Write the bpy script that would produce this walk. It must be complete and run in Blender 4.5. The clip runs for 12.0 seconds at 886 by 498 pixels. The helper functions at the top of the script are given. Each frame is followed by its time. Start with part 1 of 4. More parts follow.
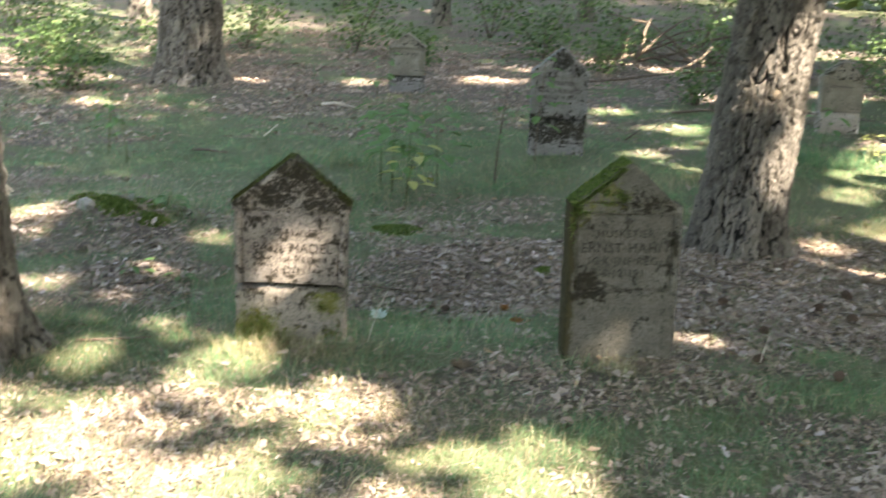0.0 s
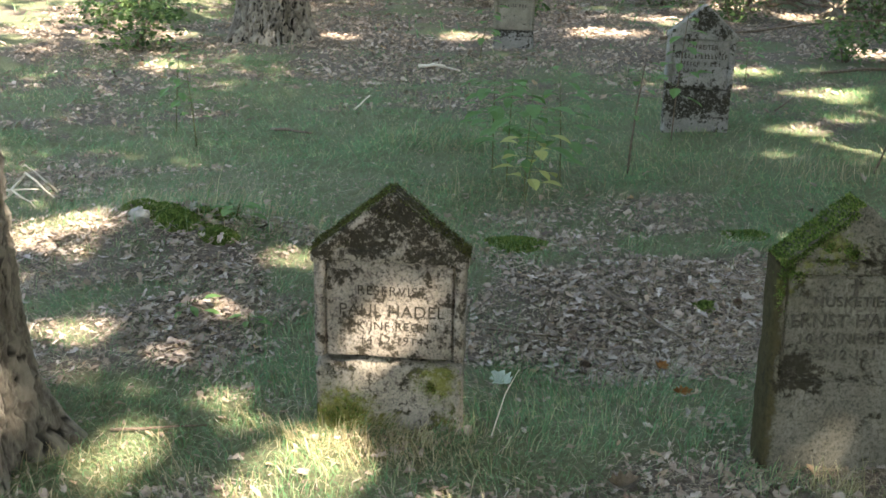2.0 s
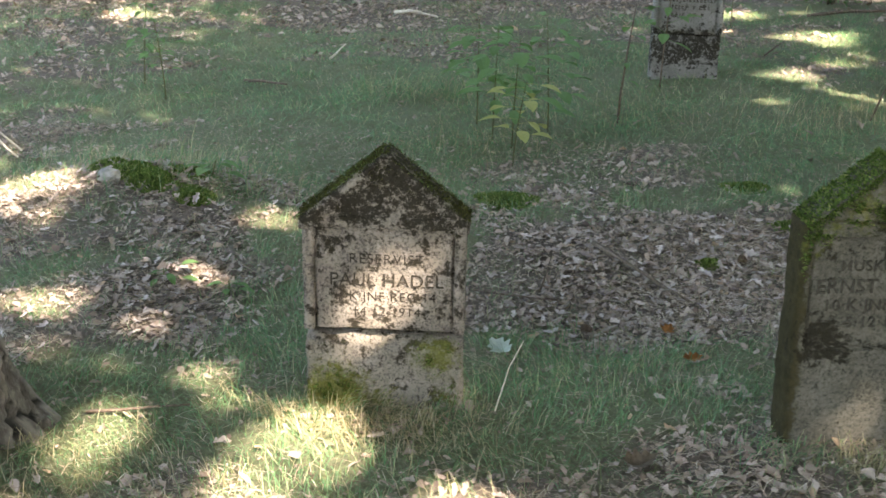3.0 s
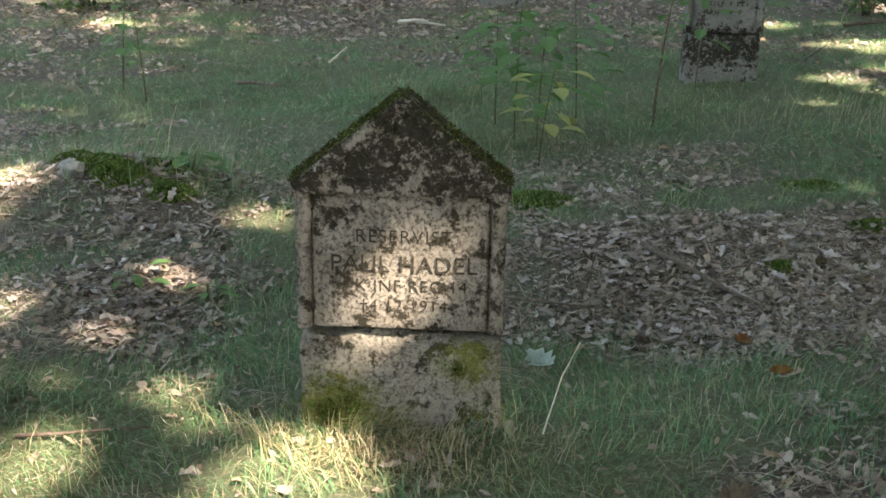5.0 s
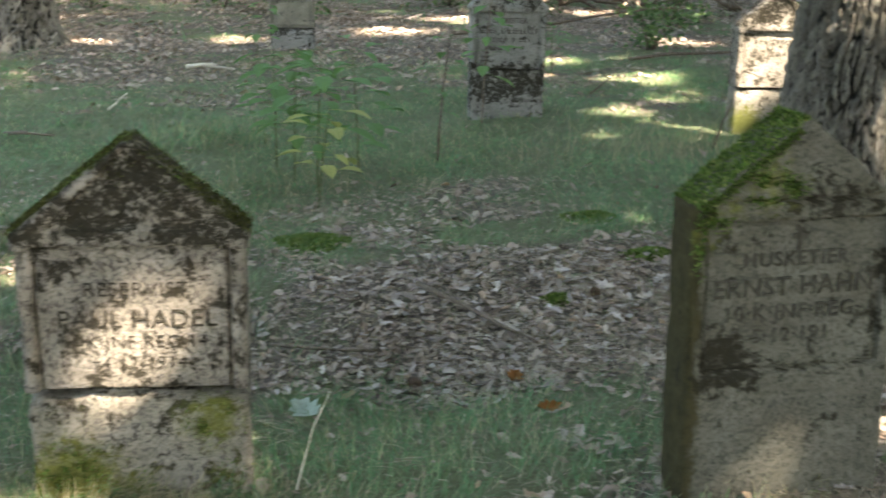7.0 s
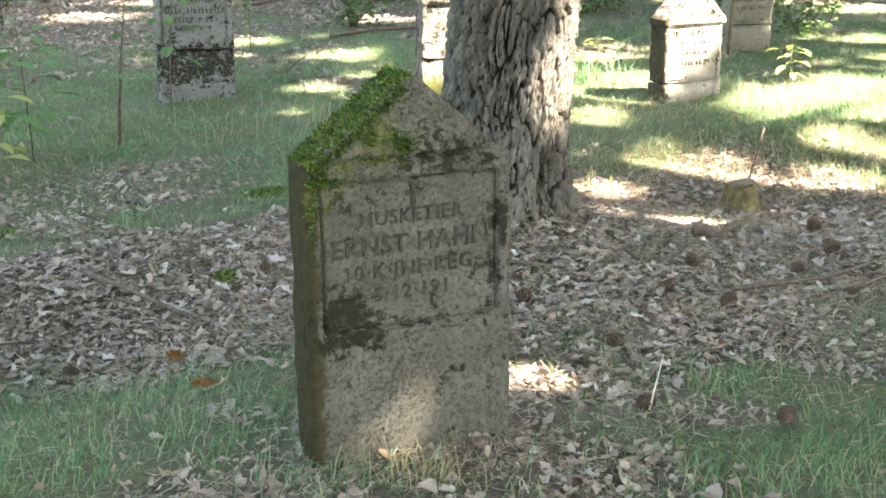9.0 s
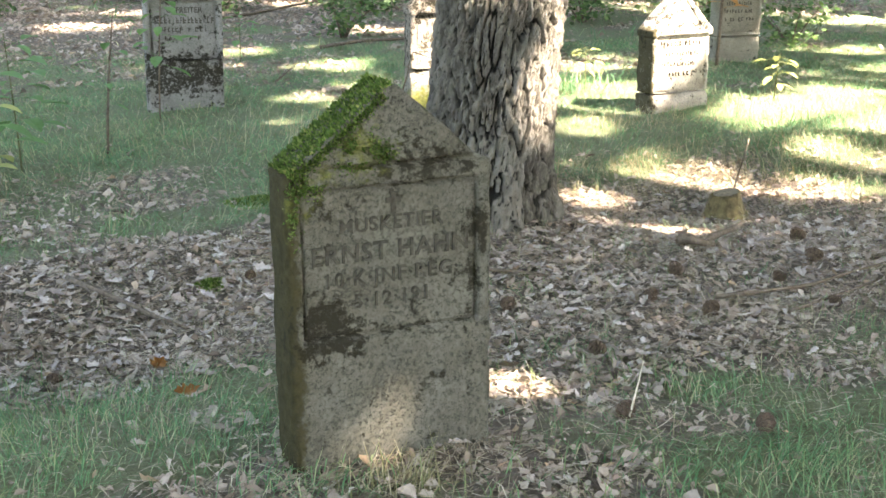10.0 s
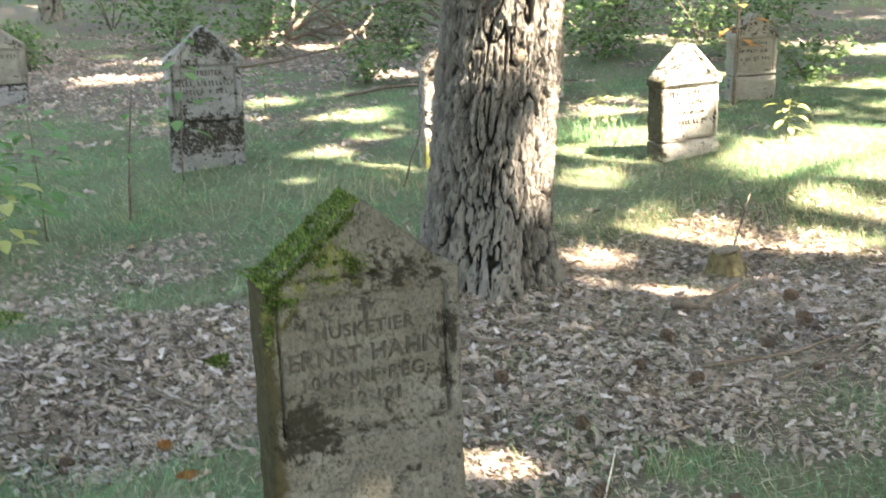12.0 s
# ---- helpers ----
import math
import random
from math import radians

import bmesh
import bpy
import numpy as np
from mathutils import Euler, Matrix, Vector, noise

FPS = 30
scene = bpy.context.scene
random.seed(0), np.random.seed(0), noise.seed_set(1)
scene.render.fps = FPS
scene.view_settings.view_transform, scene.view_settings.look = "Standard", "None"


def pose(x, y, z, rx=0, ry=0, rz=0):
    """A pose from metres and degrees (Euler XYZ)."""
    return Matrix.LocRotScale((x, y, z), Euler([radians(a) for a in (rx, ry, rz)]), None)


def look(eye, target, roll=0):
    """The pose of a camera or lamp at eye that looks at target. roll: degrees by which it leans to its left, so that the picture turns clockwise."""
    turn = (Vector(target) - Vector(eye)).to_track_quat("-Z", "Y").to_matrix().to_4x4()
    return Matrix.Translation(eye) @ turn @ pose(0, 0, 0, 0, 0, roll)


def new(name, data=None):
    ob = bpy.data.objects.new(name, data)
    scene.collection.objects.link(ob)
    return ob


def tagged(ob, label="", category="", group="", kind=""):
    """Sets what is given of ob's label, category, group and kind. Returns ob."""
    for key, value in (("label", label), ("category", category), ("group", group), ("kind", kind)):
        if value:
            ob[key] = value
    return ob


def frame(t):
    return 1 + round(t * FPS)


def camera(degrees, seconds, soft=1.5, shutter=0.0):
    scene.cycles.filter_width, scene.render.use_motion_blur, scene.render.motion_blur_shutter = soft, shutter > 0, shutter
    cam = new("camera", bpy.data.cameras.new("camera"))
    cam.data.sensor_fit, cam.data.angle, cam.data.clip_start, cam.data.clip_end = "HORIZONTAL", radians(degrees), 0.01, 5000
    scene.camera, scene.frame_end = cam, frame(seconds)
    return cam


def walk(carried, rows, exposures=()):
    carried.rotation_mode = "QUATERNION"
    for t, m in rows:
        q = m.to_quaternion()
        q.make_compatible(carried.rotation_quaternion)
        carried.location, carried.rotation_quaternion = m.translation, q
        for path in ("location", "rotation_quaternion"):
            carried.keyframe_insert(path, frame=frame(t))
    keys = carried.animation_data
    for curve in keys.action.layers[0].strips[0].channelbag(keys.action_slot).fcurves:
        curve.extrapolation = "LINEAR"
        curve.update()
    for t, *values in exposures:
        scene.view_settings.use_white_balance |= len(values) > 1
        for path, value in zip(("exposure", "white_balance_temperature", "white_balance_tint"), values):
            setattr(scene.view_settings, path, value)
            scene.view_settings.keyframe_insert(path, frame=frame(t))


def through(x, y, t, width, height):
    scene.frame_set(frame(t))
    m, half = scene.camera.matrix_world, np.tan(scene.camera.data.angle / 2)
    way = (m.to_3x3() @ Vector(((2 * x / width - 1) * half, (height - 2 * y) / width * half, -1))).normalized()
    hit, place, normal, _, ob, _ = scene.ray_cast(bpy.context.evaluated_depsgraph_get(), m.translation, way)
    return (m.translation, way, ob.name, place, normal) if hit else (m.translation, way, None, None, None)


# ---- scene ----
cam = camera(38.0, 12.0, soft=1.6, shutter=0.3)
PATH = [
    (0, (1.136, -5.41, 1.891), (0.973, -3.48, 1.39), 2.2),
    (0.3, (1.112, -5.30, 1.853), (0.864, -3.397, 1.290), 2.4),
    (0.5, (1.113, -5.133, 1.844), (0.856, -3.244, 1.238), 2.0),
    (1, (0.829, -4.627, 1.877), (0.665, -2.732, 1.259), 1.6),
    (1.5, (0.751, -4.203, 1.892), (0.596, -2.299, 1.298), 1.3),
    (2, (0.791, -3.899, 1.933), (0.496, -2.016, 1.327), 1.2),
    (2.5, (0.763, -3.796, 1.955), (0.536, -1.903, 1.349), 2.2),
    (3, (0.656, -3.616, 1.895), (0.414, -1.753, 1.21), 0.9),
    (4.8, (0.499, -2.922, 1.472), (0.239, -1.039, 0.851), 0.2),
    (5, (0.476, -2.867, 1.42), (0.233, -0.978, 0.811), 0.8),
    (5.5, (0.45, -2.733, 1.343), (0.205, -0.841, 0.742), -0.2),
    (6, (0.457, -2.678, 1.332), (0.195, -0.79, 0.726), 0.0),
    (6.5, (0.532, -2.657, 1.35), (0.384, -0.75, 0.766), 0.7),
    (7, (0.656, -2.722, 1.384), (0.682, -0.797, 0.841), 0.5),
    (7.5, (0.817, -2.682, 1.334), (1.033, -0.769, 0.792), -0.2),
    (7.7, (0.811, -2.709, 1.355), (1.107, -0.81, 0.802), 0.7),
    (9.3, (0.962, -2.742, 1.334), (1.374, -0.868, 0.77), -0.1),
    (9.5, (0.964, -2.747, 1.331), (1.375, -0.871, 0.774), -0.1),
    (10, (0.967, -2.766, 1.337), (1.388, -0.89, 0.789), 0.1),
    (10.5, (0.969, -2.771, 1.341), (1.395, -0.894, 0.798), 0.4),
    (11, (0.969, -2.787, 1.344), (1.397, -0.908, 0.81), 0.3),
    (11.5, (0.999, -2.82, 1.395), (1.443, -0.944, 0.861), 1.5),
    (12, (1.125, -2.911, 1.573), (1.476, -1.012, 1.053), -1.8),
]
walk(cam, [(t, look(eye, target, roll)) for t, eye, target, roll in PATH],
     [(0.0, 3.68, 7950, 12), (1.0, 3.2, 7950, 10), (2.0, 3.65, 8050, 9), (3.0, 3.80, 8050, 14), (5.0, 3.38, 8200, 10), (6.5, 3.46, 8200, 8),
      (7.5, 4.22, 8150, 8), (9.3, 4.50, 8050, 12), (12.0, 4.50, 8050, 13)])


# ---------------------------------------------------------------- light
SUN = Vector((0.55, -0.52, 0.86)).normalized()          # the way towards the sun
SUN_XY = (SUN.x / SUN.z, SUN.y / SUN.z)

world = bpy.data.worlds.new("world")
scene.world = world
world.use_nodes = True
wn = world.node_tree.nodes
sky = wn.new("ShaderNodeTexSky")
sky.sky_type, sky.sun_disc = "NISHITA", False
sky.sun_elevation = math.asin(SUN.z)
sky.sun_rotation = math.atan2(SUN.x, SUN.y)
world.node_tree.links.new(sky.outputs[0], wn["Background"].inputs[0])
wn["Background"].inputs[1].default_value = 0.15

sun_data = bpy.data.lights.new("sun", "SUN")
sun_data.energy, sun_data.angle, sun_data.color = 4.0, radians(0.8), (1.0, 0.97, 0.935)
sun = new("sun", sun_data)
sun.matrix_world = look(SUN * 50, (0, 0, 0))


# ---------------------------------------------------------------- small tools
def rnd(a, b):
    return random.uniform(a, b)


def fbm(x, y, z=0.0, octaves=3):
    return noise.fractal((x, y, z), 1.0, 2.0, octaves)


def smooth(a, b, v):
    f = np.clip((v - a) / (b - a), 0, 1)
    return f * f * (3 - 2 * f)


def raw_mesh(name, verts, faces, shade_smooth=False):
    me = bpy.data.meshes.new(name)
    verts = np.asarray(verts, dtype=np.float32)
    faces = np.asarray(faces, dtype=np.int32)
    n, k = faces.shape
    me.vertices.add(len(verts))
    me.vertices.foreach_set("co", verts.ravel())
    me.loops.add(n * k)
    me.loops.foreach_set("vertex_index", faces.ravel())
    me.polygons.add(n)
    me.polygons.foreach_set("loop_start", np.arange(0, n * k, k, dtype=np.int32))
    me.polygons.foreach_set("use_smooth", np.full(n, shade_smooth))
    me.update(calc_edges=True)
    me.validate()
    return me


def part(name, data, material, parent, label=""):
    """Link a bmesh or a mesh as one object under a thing or a part."""
    if isinstance(data, bmesh.types.BMesh):
        me = bpy.data.meshes.new(name)
        data.to_mesh(me)
        data.free()
    else:
        me = data
    if not me.materials:
        me.materials.append(material)
    ob = new(name, me)
    ob.parent = parent
    if label:
        tagged(ob, label)
    return ob


def thing(name, m, label, category, group="", kind=""):
    ob = new(name)
    ob.empty_display_size = 0.1
    ob.matrix_world = m
    return tagged(ob, label, category, group, kind)


def tube(bm, points, radii, sides=8):
    """A tapered tube along points, closed at both ends."""
    rings = []
    for i, p in enumerate(points):
        p = Vector(p)
        a = Vector(points[max(i - 1, 0)])
        b = Vector(points[min(i + 1, len(points) - 1)])
        q = (b - a).to_track_quat("Z", "Y")
        rings.append([bm.verts.new(p + q @ Vector((math.cos(t) * radii[i], math.sin(t) * radii[i], 0)))
                      for t in (2 * math.pi * k / sides for k in range(sides))])
    for r, s in zip(rings, rings[1:]):
        for k in range(sides):
            f = bm.faces.new((r[k], r[(k + 1) % sides], s[(k + 1) % sides], s[k]))
            f.smooth = True
    bm.faces.new(rings[0][::-1])
    bm.faces.new(rings[-1])
    return bm


# ---------------------------------------------------------------- materials
class Nodes:
    """Short hand for building a node material."""

    def __init__(self, name, roughness=0.9):
        self.mat = bpy.data.materials.new(name)
        self.mat.use_nodes = True
        self.t = self.mat.node_tree
        self.bsdf = self.t.nodes["Principled BSDF"]
        self.bsdf.inputs["Roughness"].default_value = roughness
        self.bsdf.inputs["Specular IOR Level"].default_value = 0.25

    def add(self, kind, **inputs):
        n = self.t.nodes.new(kind)
        for key, value in inputs.items():
            self.put(n.inputs[key.replace("_", " ")], value)
        return n

    def put(self, socket, value):
        if isinstance(value, bpy.types.NodeSocket):
            self.t.links.new(value, socket)
        else:
            socket.default_value = value

    def coords(self, scale=(1, 1, 1), use="Object"):
        c = self.add("ShaderNodeTexCoord")
        m = self.add("ShaderNodeMapping", Vector=c.outputs[use])
        m.inputs["Scale"].default_value = scale
        return m.outputs[0]

    def noise(self, at, scale, detail=5.0, rough=0.6, distortion=0.0):
        n = self.add("ShaderNodeTexNoise", Vector=at, Scale=scale, Detail=detail, Roughness=rough, Distortion=distortion)
        return n.outputs[0]

    def ramp(self, f, stops):
        r = self.add("ShaderNodeValToRGB", Fac=f)
        e = r.color_ramp.elements
        while len(e) < len(stops):
            e.new(0.5)
        for el, (p, c) in zip(e, stops):
            el.position = p
            el.color = (*c, 1) if len(c) == 3 else c
        return r.outputs[0]

    def step(self, f, a, b):
        m = self.add("ShaderNodeMapRange", Value=f)
        m.interpolation_type = "SMOOTHSTEP"
        m.inputs["From Min"].default_value, m.inputs["From Max"].default_value = a, b
        return m.outputs[0]

    def math(self, op, a, b):
        m = self.t.nodes.new("ShaderNodeMath")
        m.operation = op
        self.put(m.inputs[0], a)
        self.put(m.inputs[1], b)
        return m.outputs[0]

    def mix(self, f, a, b):
        m = self.t.nodes.new("ShaderNodeMix")
        m.data_type = "RGBA"
        self.put(m.inputs[0], f)
        for s, v in ((m.inputs[6], a), (m.inputs[7], b)):
            self.put(s, (*v, 1) if isinstance(v, tuple) and len(v) == 3 else v)
        return m.outputs[2]

    def bump(self, h, strength=0.5, distance=0.01):
        b = self.add("ShaderNodeBump", Height=h, Strength=strength, Distance=distance)
        self.put(self.bsdf.inputs["Normal"], b.outputs[0])

    def colour(self, c):
        self.put(self.bsdf.inputs["Base Color"], (*c, 1) if isinstance(c, tuple) and len(c) == 3 else c)
        return self


def stone_material(name, pale, dark_low, dark_high, dark_amount, moss=(), blots=(), side=0.0, dots=0.5, clean=0.67, speckle=0.52, crumble=0.8):
    """Weathered cast stone. Dark lichen is thickest between two heights; moss and blots: places and reach; side: where
    the left end turns dark olive, its shade put into the colour.
    """
    n = Nodes(name, 0.95)
    n.bsdf.inputs["Specular IOR Level"].default_value = 0.08
    at = n.coords()
    big, mid, fine = n.noise(at, 6.0, 4), n.noise(at, 30.0, 7, 0.72), n.noise(at, 170.0, 3, 0.7)
    base = n.ramp(big, [(0.3, tuple(v * f for v, f in zip(pale, (0.52, 0.50, 0.47)))), (0.7, pale)])
    base = n.mix(n.math("MULTIPLY", n.step(mid, 0.45, 0.7), 0.45), base, tuple(v * 0.5 for v in pale))
    speck = n.step(n.noise(at, 92.0, 6, 0.85, 0.4), speckle, speckle + 0.08)
    base = n.mix(n.math("MULTIPLY", speck, dots), base, tuple(v * 0.22 for v in pale))
    base = n.mix(n.math("MULTIPLY", n.step(fine, 0.42, 0.75), 0.35), base, tuple(min(v * 1.4, 0.8) for v in pale))
    sep = n.add("ShaderNodeSeparateXYZ", Vector=at)
    low = n.step(sep.outputs[2], dark_low - 0.05, dark_low + 0.04)
    high = n.math("SUBTRACT", 1.0, n.step(sep.outputs[2], dark_high - 0.05, dark_high + 0.07))
    patch = n.math("ADD", n.math("MULTIPLY", mid, 0.65), n.math("MULTIPLY", n.noise(at, 11.0, 4), 0.55))
    patch = n.math("ADD", patch, n.math("MULTIPLY", n.math("MULTIPLY", low, high), dark_amount))
    lichen = n.step(patch, clean, clean + 0.07)

    crumbs = n.math("SUBTRACT", 1.0, n.math("MULTIPLY", n.step(n.noise(at, 48.0, 5, 0.8, 0.3), 0.53, 0.60), crumble))

    def spots(places, f, edge=0.03):
        for where, reach in places:
            off = n.add("ShaderNodeVectorMath", Vector=at)
            off.operation = "DISTANCE"
            off.inputs[1].default_value = where
            near = n.math("SUBTRACT", reach, off.outputs["Value"])
            near = n.math("ADD", near, n.math("MULTIPLY", n.math("SUBTRACT", mid, 0.5), 0.28))
            f = n.math("MAXIMUM", f, n.step(near, 0.0, edge))
        return f
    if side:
        # olive tone with the left end's shade painted into it, beyond x = -side
        end_shade = n.step(n.math("ADD", n.math("MULTIPLY", sep.outputs[0], -1.0), n.math("MULTIPLY", n.math("SUBTRACT", mid, 0.5), 0.10)), side - 0.02, side + 0.01)
        base = n.mix(n.math("MULTIPLY", end_shade, 0.93), base, n.ramp(mid, [(0.3, (0.018, 0.016, 0.007)), (0.7, (0.062, 0.052, 0.024))]))
    base = n.mix(n.math("MULTIPLY", n.math("MULTIPLY", spots(blots, lichen), crumbs), 0.94), base, (0.022, 0.019, 0.013))
    if moss:
        green = n.ramp(fine, [(0.3, (0.06, 0.07, 0.015)), (0.7, (0.17, 0.17, 0.045))])
        base = n.mix(n.math("MULTIPLY", spots(moss, 0.0, 0.085), 0.9), base, green)
    n.colour(base)
    height = n.math("ADD", n.math("MULTIPLY", mid, 0.6), n.math("MULTIPLY", fine, 0.5))
    n.bump(n.math("SUBTRACT", height, n.math("MULTIPLY", speck, 0.3)), 0.8, 0.006)
    return n.mat


def leafy(name, stops, rough=0.6, through=0.35, spec=0.3, stain=None):
    """Leaves, needles or blades: one colour each, some light passing through."""
    n = Nodes(name, rough)
    n.bsdf.inputs["Specular IOR Level"].default_value = spec
    g = n.add("ShaderNodeNewGeometry")
    c = n.ramp(g.outputs["Random Per Island"], stops)
    at = n.coords()
    c = n.mix(n.math("MULTIPLY", n.step(n.noise(at, 60.0, 2), 0.45, 0.75), 0.35), c, stops[0][1])
    if stain:
        c = n.mix(n.math("MULTIPLY", n.step(n.noise(at, 2.6, 5, 0.6), 0.42, 0.66), 0.62), c, stain)
    n.colour(c)
    if through:
        tr = n.add("ShaderNodeBsdfTranslucent", Color=c)
        mx = n.add("ShaderNodeMixShader", Fac=through)
        n.t.links.new(n.bsdf.outputs[0], mx.inputs[1])
        n.t.links.new(tr.outputs[0], mx.inputs[2])
        n.t.links.new(mx.outputs[0], n.t.nodes["Material Output"].inputs[0])
    return n.mat


def bark_material(name, a, b, c, scale):
    n = Nodes(name, 0.95)
    at = n.coords((1, 1, 0.4))
    plate, fine = n.noise(at, scale, 6, 0.65, 0.6), n.noise(n.coords((1, 1, 0.5)), scale * 7, 4, 0.7)
    col = n.ramp(plate, [(0.28, a), (0.5, b), (0.72, c)])
    col = n.mix(n.math("MULTIPLY", n.step(fine, 0.4, 0.7), 0.4), col, a)
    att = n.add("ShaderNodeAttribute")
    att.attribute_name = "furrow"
    own = n.add("ShaderNodeAttribute")
    own.attribute_name = "plate"
    col = n.mix(n.math("MULTIPLY", n.step(own.outputs["Fac"], 0.3, 0.8), 0.6), col, c)
    # shade inside the cracks is put into the colour, besides their modelled depth
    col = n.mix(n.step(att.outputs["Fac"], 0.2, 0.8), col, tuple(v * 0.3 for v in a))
    n.colour(col)
    n.bump(n.math("ADD", plate, n.math("MULTIPLY", fine, 0.7)), 1.0, 0.022)
    return n.mat


def plain(name, a, b, scale, rough=0.9, bump=0.4):
    n = Nodes(name, rough)
    f = n.noise(n.coords(), scale, 5, 0.65)
    n.colour(n.ramp(f, [(0.3, a), (0.7, b)]))
    n.bump(f, bump, 0.01)
    return n.mat


def ground_material():
    n = Nodes("forest_floor", 0.95)
    at = n.coords()
    big, mid, fine = n.noise(at, 0.9, 4), n.noise(at, 9.0, 6, 0.7), n.noise(at, 55.0, 5, 0.75)
    litter = n.ramp(fine, [(0.25, (0.055, 0.042, 0.033)), (0.5, (0.12, 0.095, 0.078)), (0.78, (0.27, 0.225, 0.19))])
    litter = n.mix(n.math("MULTIPLY", n.step(mid, 0.4, 0.65), 0.5), litter, (0.13, 0.10, 0.078))
    green = n.ramp(fine, [(0.25, (0.05, 0.07, 0.03)), (0.55, (0.11, 0.15, 0.065)), (0.8, (0.21, 0.23, 0.12))])
    att = n.add("ShaderNodeAttribute")
    att.attribute_name = "grass"
    f = n.math("ADD", att.outputs["Fac"], n.math("MULTIPLY", n.math("SUBTRACT", mid, 0.5), 0.9))
    f = n.math("ADD", f, n.math("MULTIPLY", n.math("SUBTRACT", big, 0.5), 0.4))
    n.colour(n.mix(n.math("MULTIPLY", n.step(f, 0.4, 0.85), 0.6), litter, green))
    n.bump(n.math("ADD", fine, n.math("MULTIPLY", mid, 0.8)), 0.9, 0.03)
    return n.mat


M_GROUND = ground_material()
M_LITTER = leafy("dead_leaves", [(0.0, (0.15, 0.11, 0.088)), (0.2, (0.30, 0.235, 0.193)), (0.65, (0.375, 0.305, 0.258)),
                                 (0.93, (0.41, 0.34, 0.288)), (1.0, (0.40, 0.27, 0.17))], 0.85, 0.12, spec=0.12, stain=(0.20, 0.145, 0.115))
M_OAK = leafy("oak_leaves", [(0.0, (0.075, 0.056, 0.046)), (0.3, (0.21, 0.167, 0.147)), (0.6, (0.32, 0.268, 0.241)),
                            (0.88, (0.42, 0.36, 0.33)), (0.98, (0.51, 0.445, 0.41)), (1.0, (0.32, 0.20, 0.12))], 0.75, 0.12, spec=0.2)
M_GRASS = leafy("grass_blades", [(0.0, (0.062, 0.15, 0.070)), (0.35, (0.10, 0.225, 0.10)), (0.75, (0.16, 0.29, 0.13)),
                                 (1.0, (0.40, 0.37, 0.21))], 0.6, 0.35)
M_STRAW = leafy("dry_grass", [(0.0, (0.12, 0.13, 0.05)), (0.4, (0.29, 0.255, 0.145)), (1.0, (0.46, 0.385, 0.265))], 0.7, 0.3)
M_THIN = leafy("withered_grass", [(0.0, (0.09, 0.14, 0.05)), (0.5, (0.16, 0.22, 0.09)), (0.75, (0.28, 0.26, 0.15)), (1.0, (0.46, 0.40, 0.28))], 0.7, 0.25)
M_NEEDLE = leafy("dry_needles", [(0.0, (0.09, 0.062, 0.045)), (0.5, (0.24, 0.18, 0.13)), (0.8, (0.40, 0.33, 0.25)), (1.0, (0.52, 0.46, 0.36))], 0.7, 0.0)
M_CROWN = leafy("crown_leaves", [(0.0, (0.05, 0.085, 0.03)), (0.5, (0.09, 0.14, 0.05)), (1.0, (0.15, 0.20, 0.07))], 0.55, 0.5)
M_SHRUB = leafy("shrub_leaves", [(0.0, (0.05, 0.11, 0.04)), (0.5, (0.10, 0.20, 0.07)), (1.0, (0.20, 0.30, 0.10))], 0.55, 0.45)
M_BUSH = leafy("bush_leaves", [(0.0, (0.035, 0.07, 0.025)), (0.5, (0.07, 0.13, 0.045)), (1.0, (0.16, 0.23, 0.08))], 0.55, 0.4)
M_YELLOW = leafy("yellowing_leaves", [(0.0, (0.16, 0.22, 0.06)), (0.6, (0.34, 0.34, 0.12)), (1.0, (0.48, 0.42, 0.20))], 0.55, 0.4)
M_MOSS = leafy("moss", [(0.0, (0.035, 0.06, 0.015)), (0.5, (0.085, 0.145, 0.034)), (0.85, (0.155, 0.215, 0.055)), (1.0, (0.25, 0.25, 0.10))], 0.9, 0.25, spec=0.1)
M_DARKMOSS = leafy("dark_moss", [(0.0, (0.018, 0.018, 0.008)), (0.5, (0.045, 0.05, 0.014)), (1.0, (0.10, 0.10, 0.03))], 0.95, 0.15, spec=0.1)
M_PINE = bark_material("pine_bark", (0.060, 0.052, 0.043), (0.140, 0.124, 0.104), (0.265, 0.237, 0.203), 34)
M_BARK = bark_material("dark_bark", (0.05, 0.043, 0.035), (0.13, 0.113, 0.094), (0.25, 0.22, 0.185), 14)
M_TWIG = plain("twig_bark", (0.05, 0.036, 0.026), (0.17, 0.13, 0.10), 60)
M_DRYTWIG = plain("bleached_twig", (0.36, 0.30, 0.23), (0.62, 0.55, 0.45), 70)
M_STEM = plain("green_stem", (0.05, 0.055, 0.025), (0.12, 0.12, 0.05), 60)
M_CONE = plain("pine_cone", (0.04, 0.028, 0.02), (0.15, 0.10, 0.07), 120)
M_CUT = plain("cut_wood", (0.09, 0.07, 0.05), (0.22, 0.175, 0.125), 40)
M_STUMP = plain("stump_bark", (0.045, 0.032, 0.016), (0.19, 0.145, 0.07), 30)
M_ROCK = plain("fieldstone", (0.10, 0.10, 0.09), (0.24, 0.24, 0.22), 25)
M_PALE = plain("pale_leaf", (0.36, 0.43, 0.36), (0.55, 0.62, 0.54), 40, 0.5, 0.2)
M_RUST = plain("orange_leaf", (0.20, 0.08, 0.02), (0.36, 0.17, 0.05), 60, 0.7, 0.2)
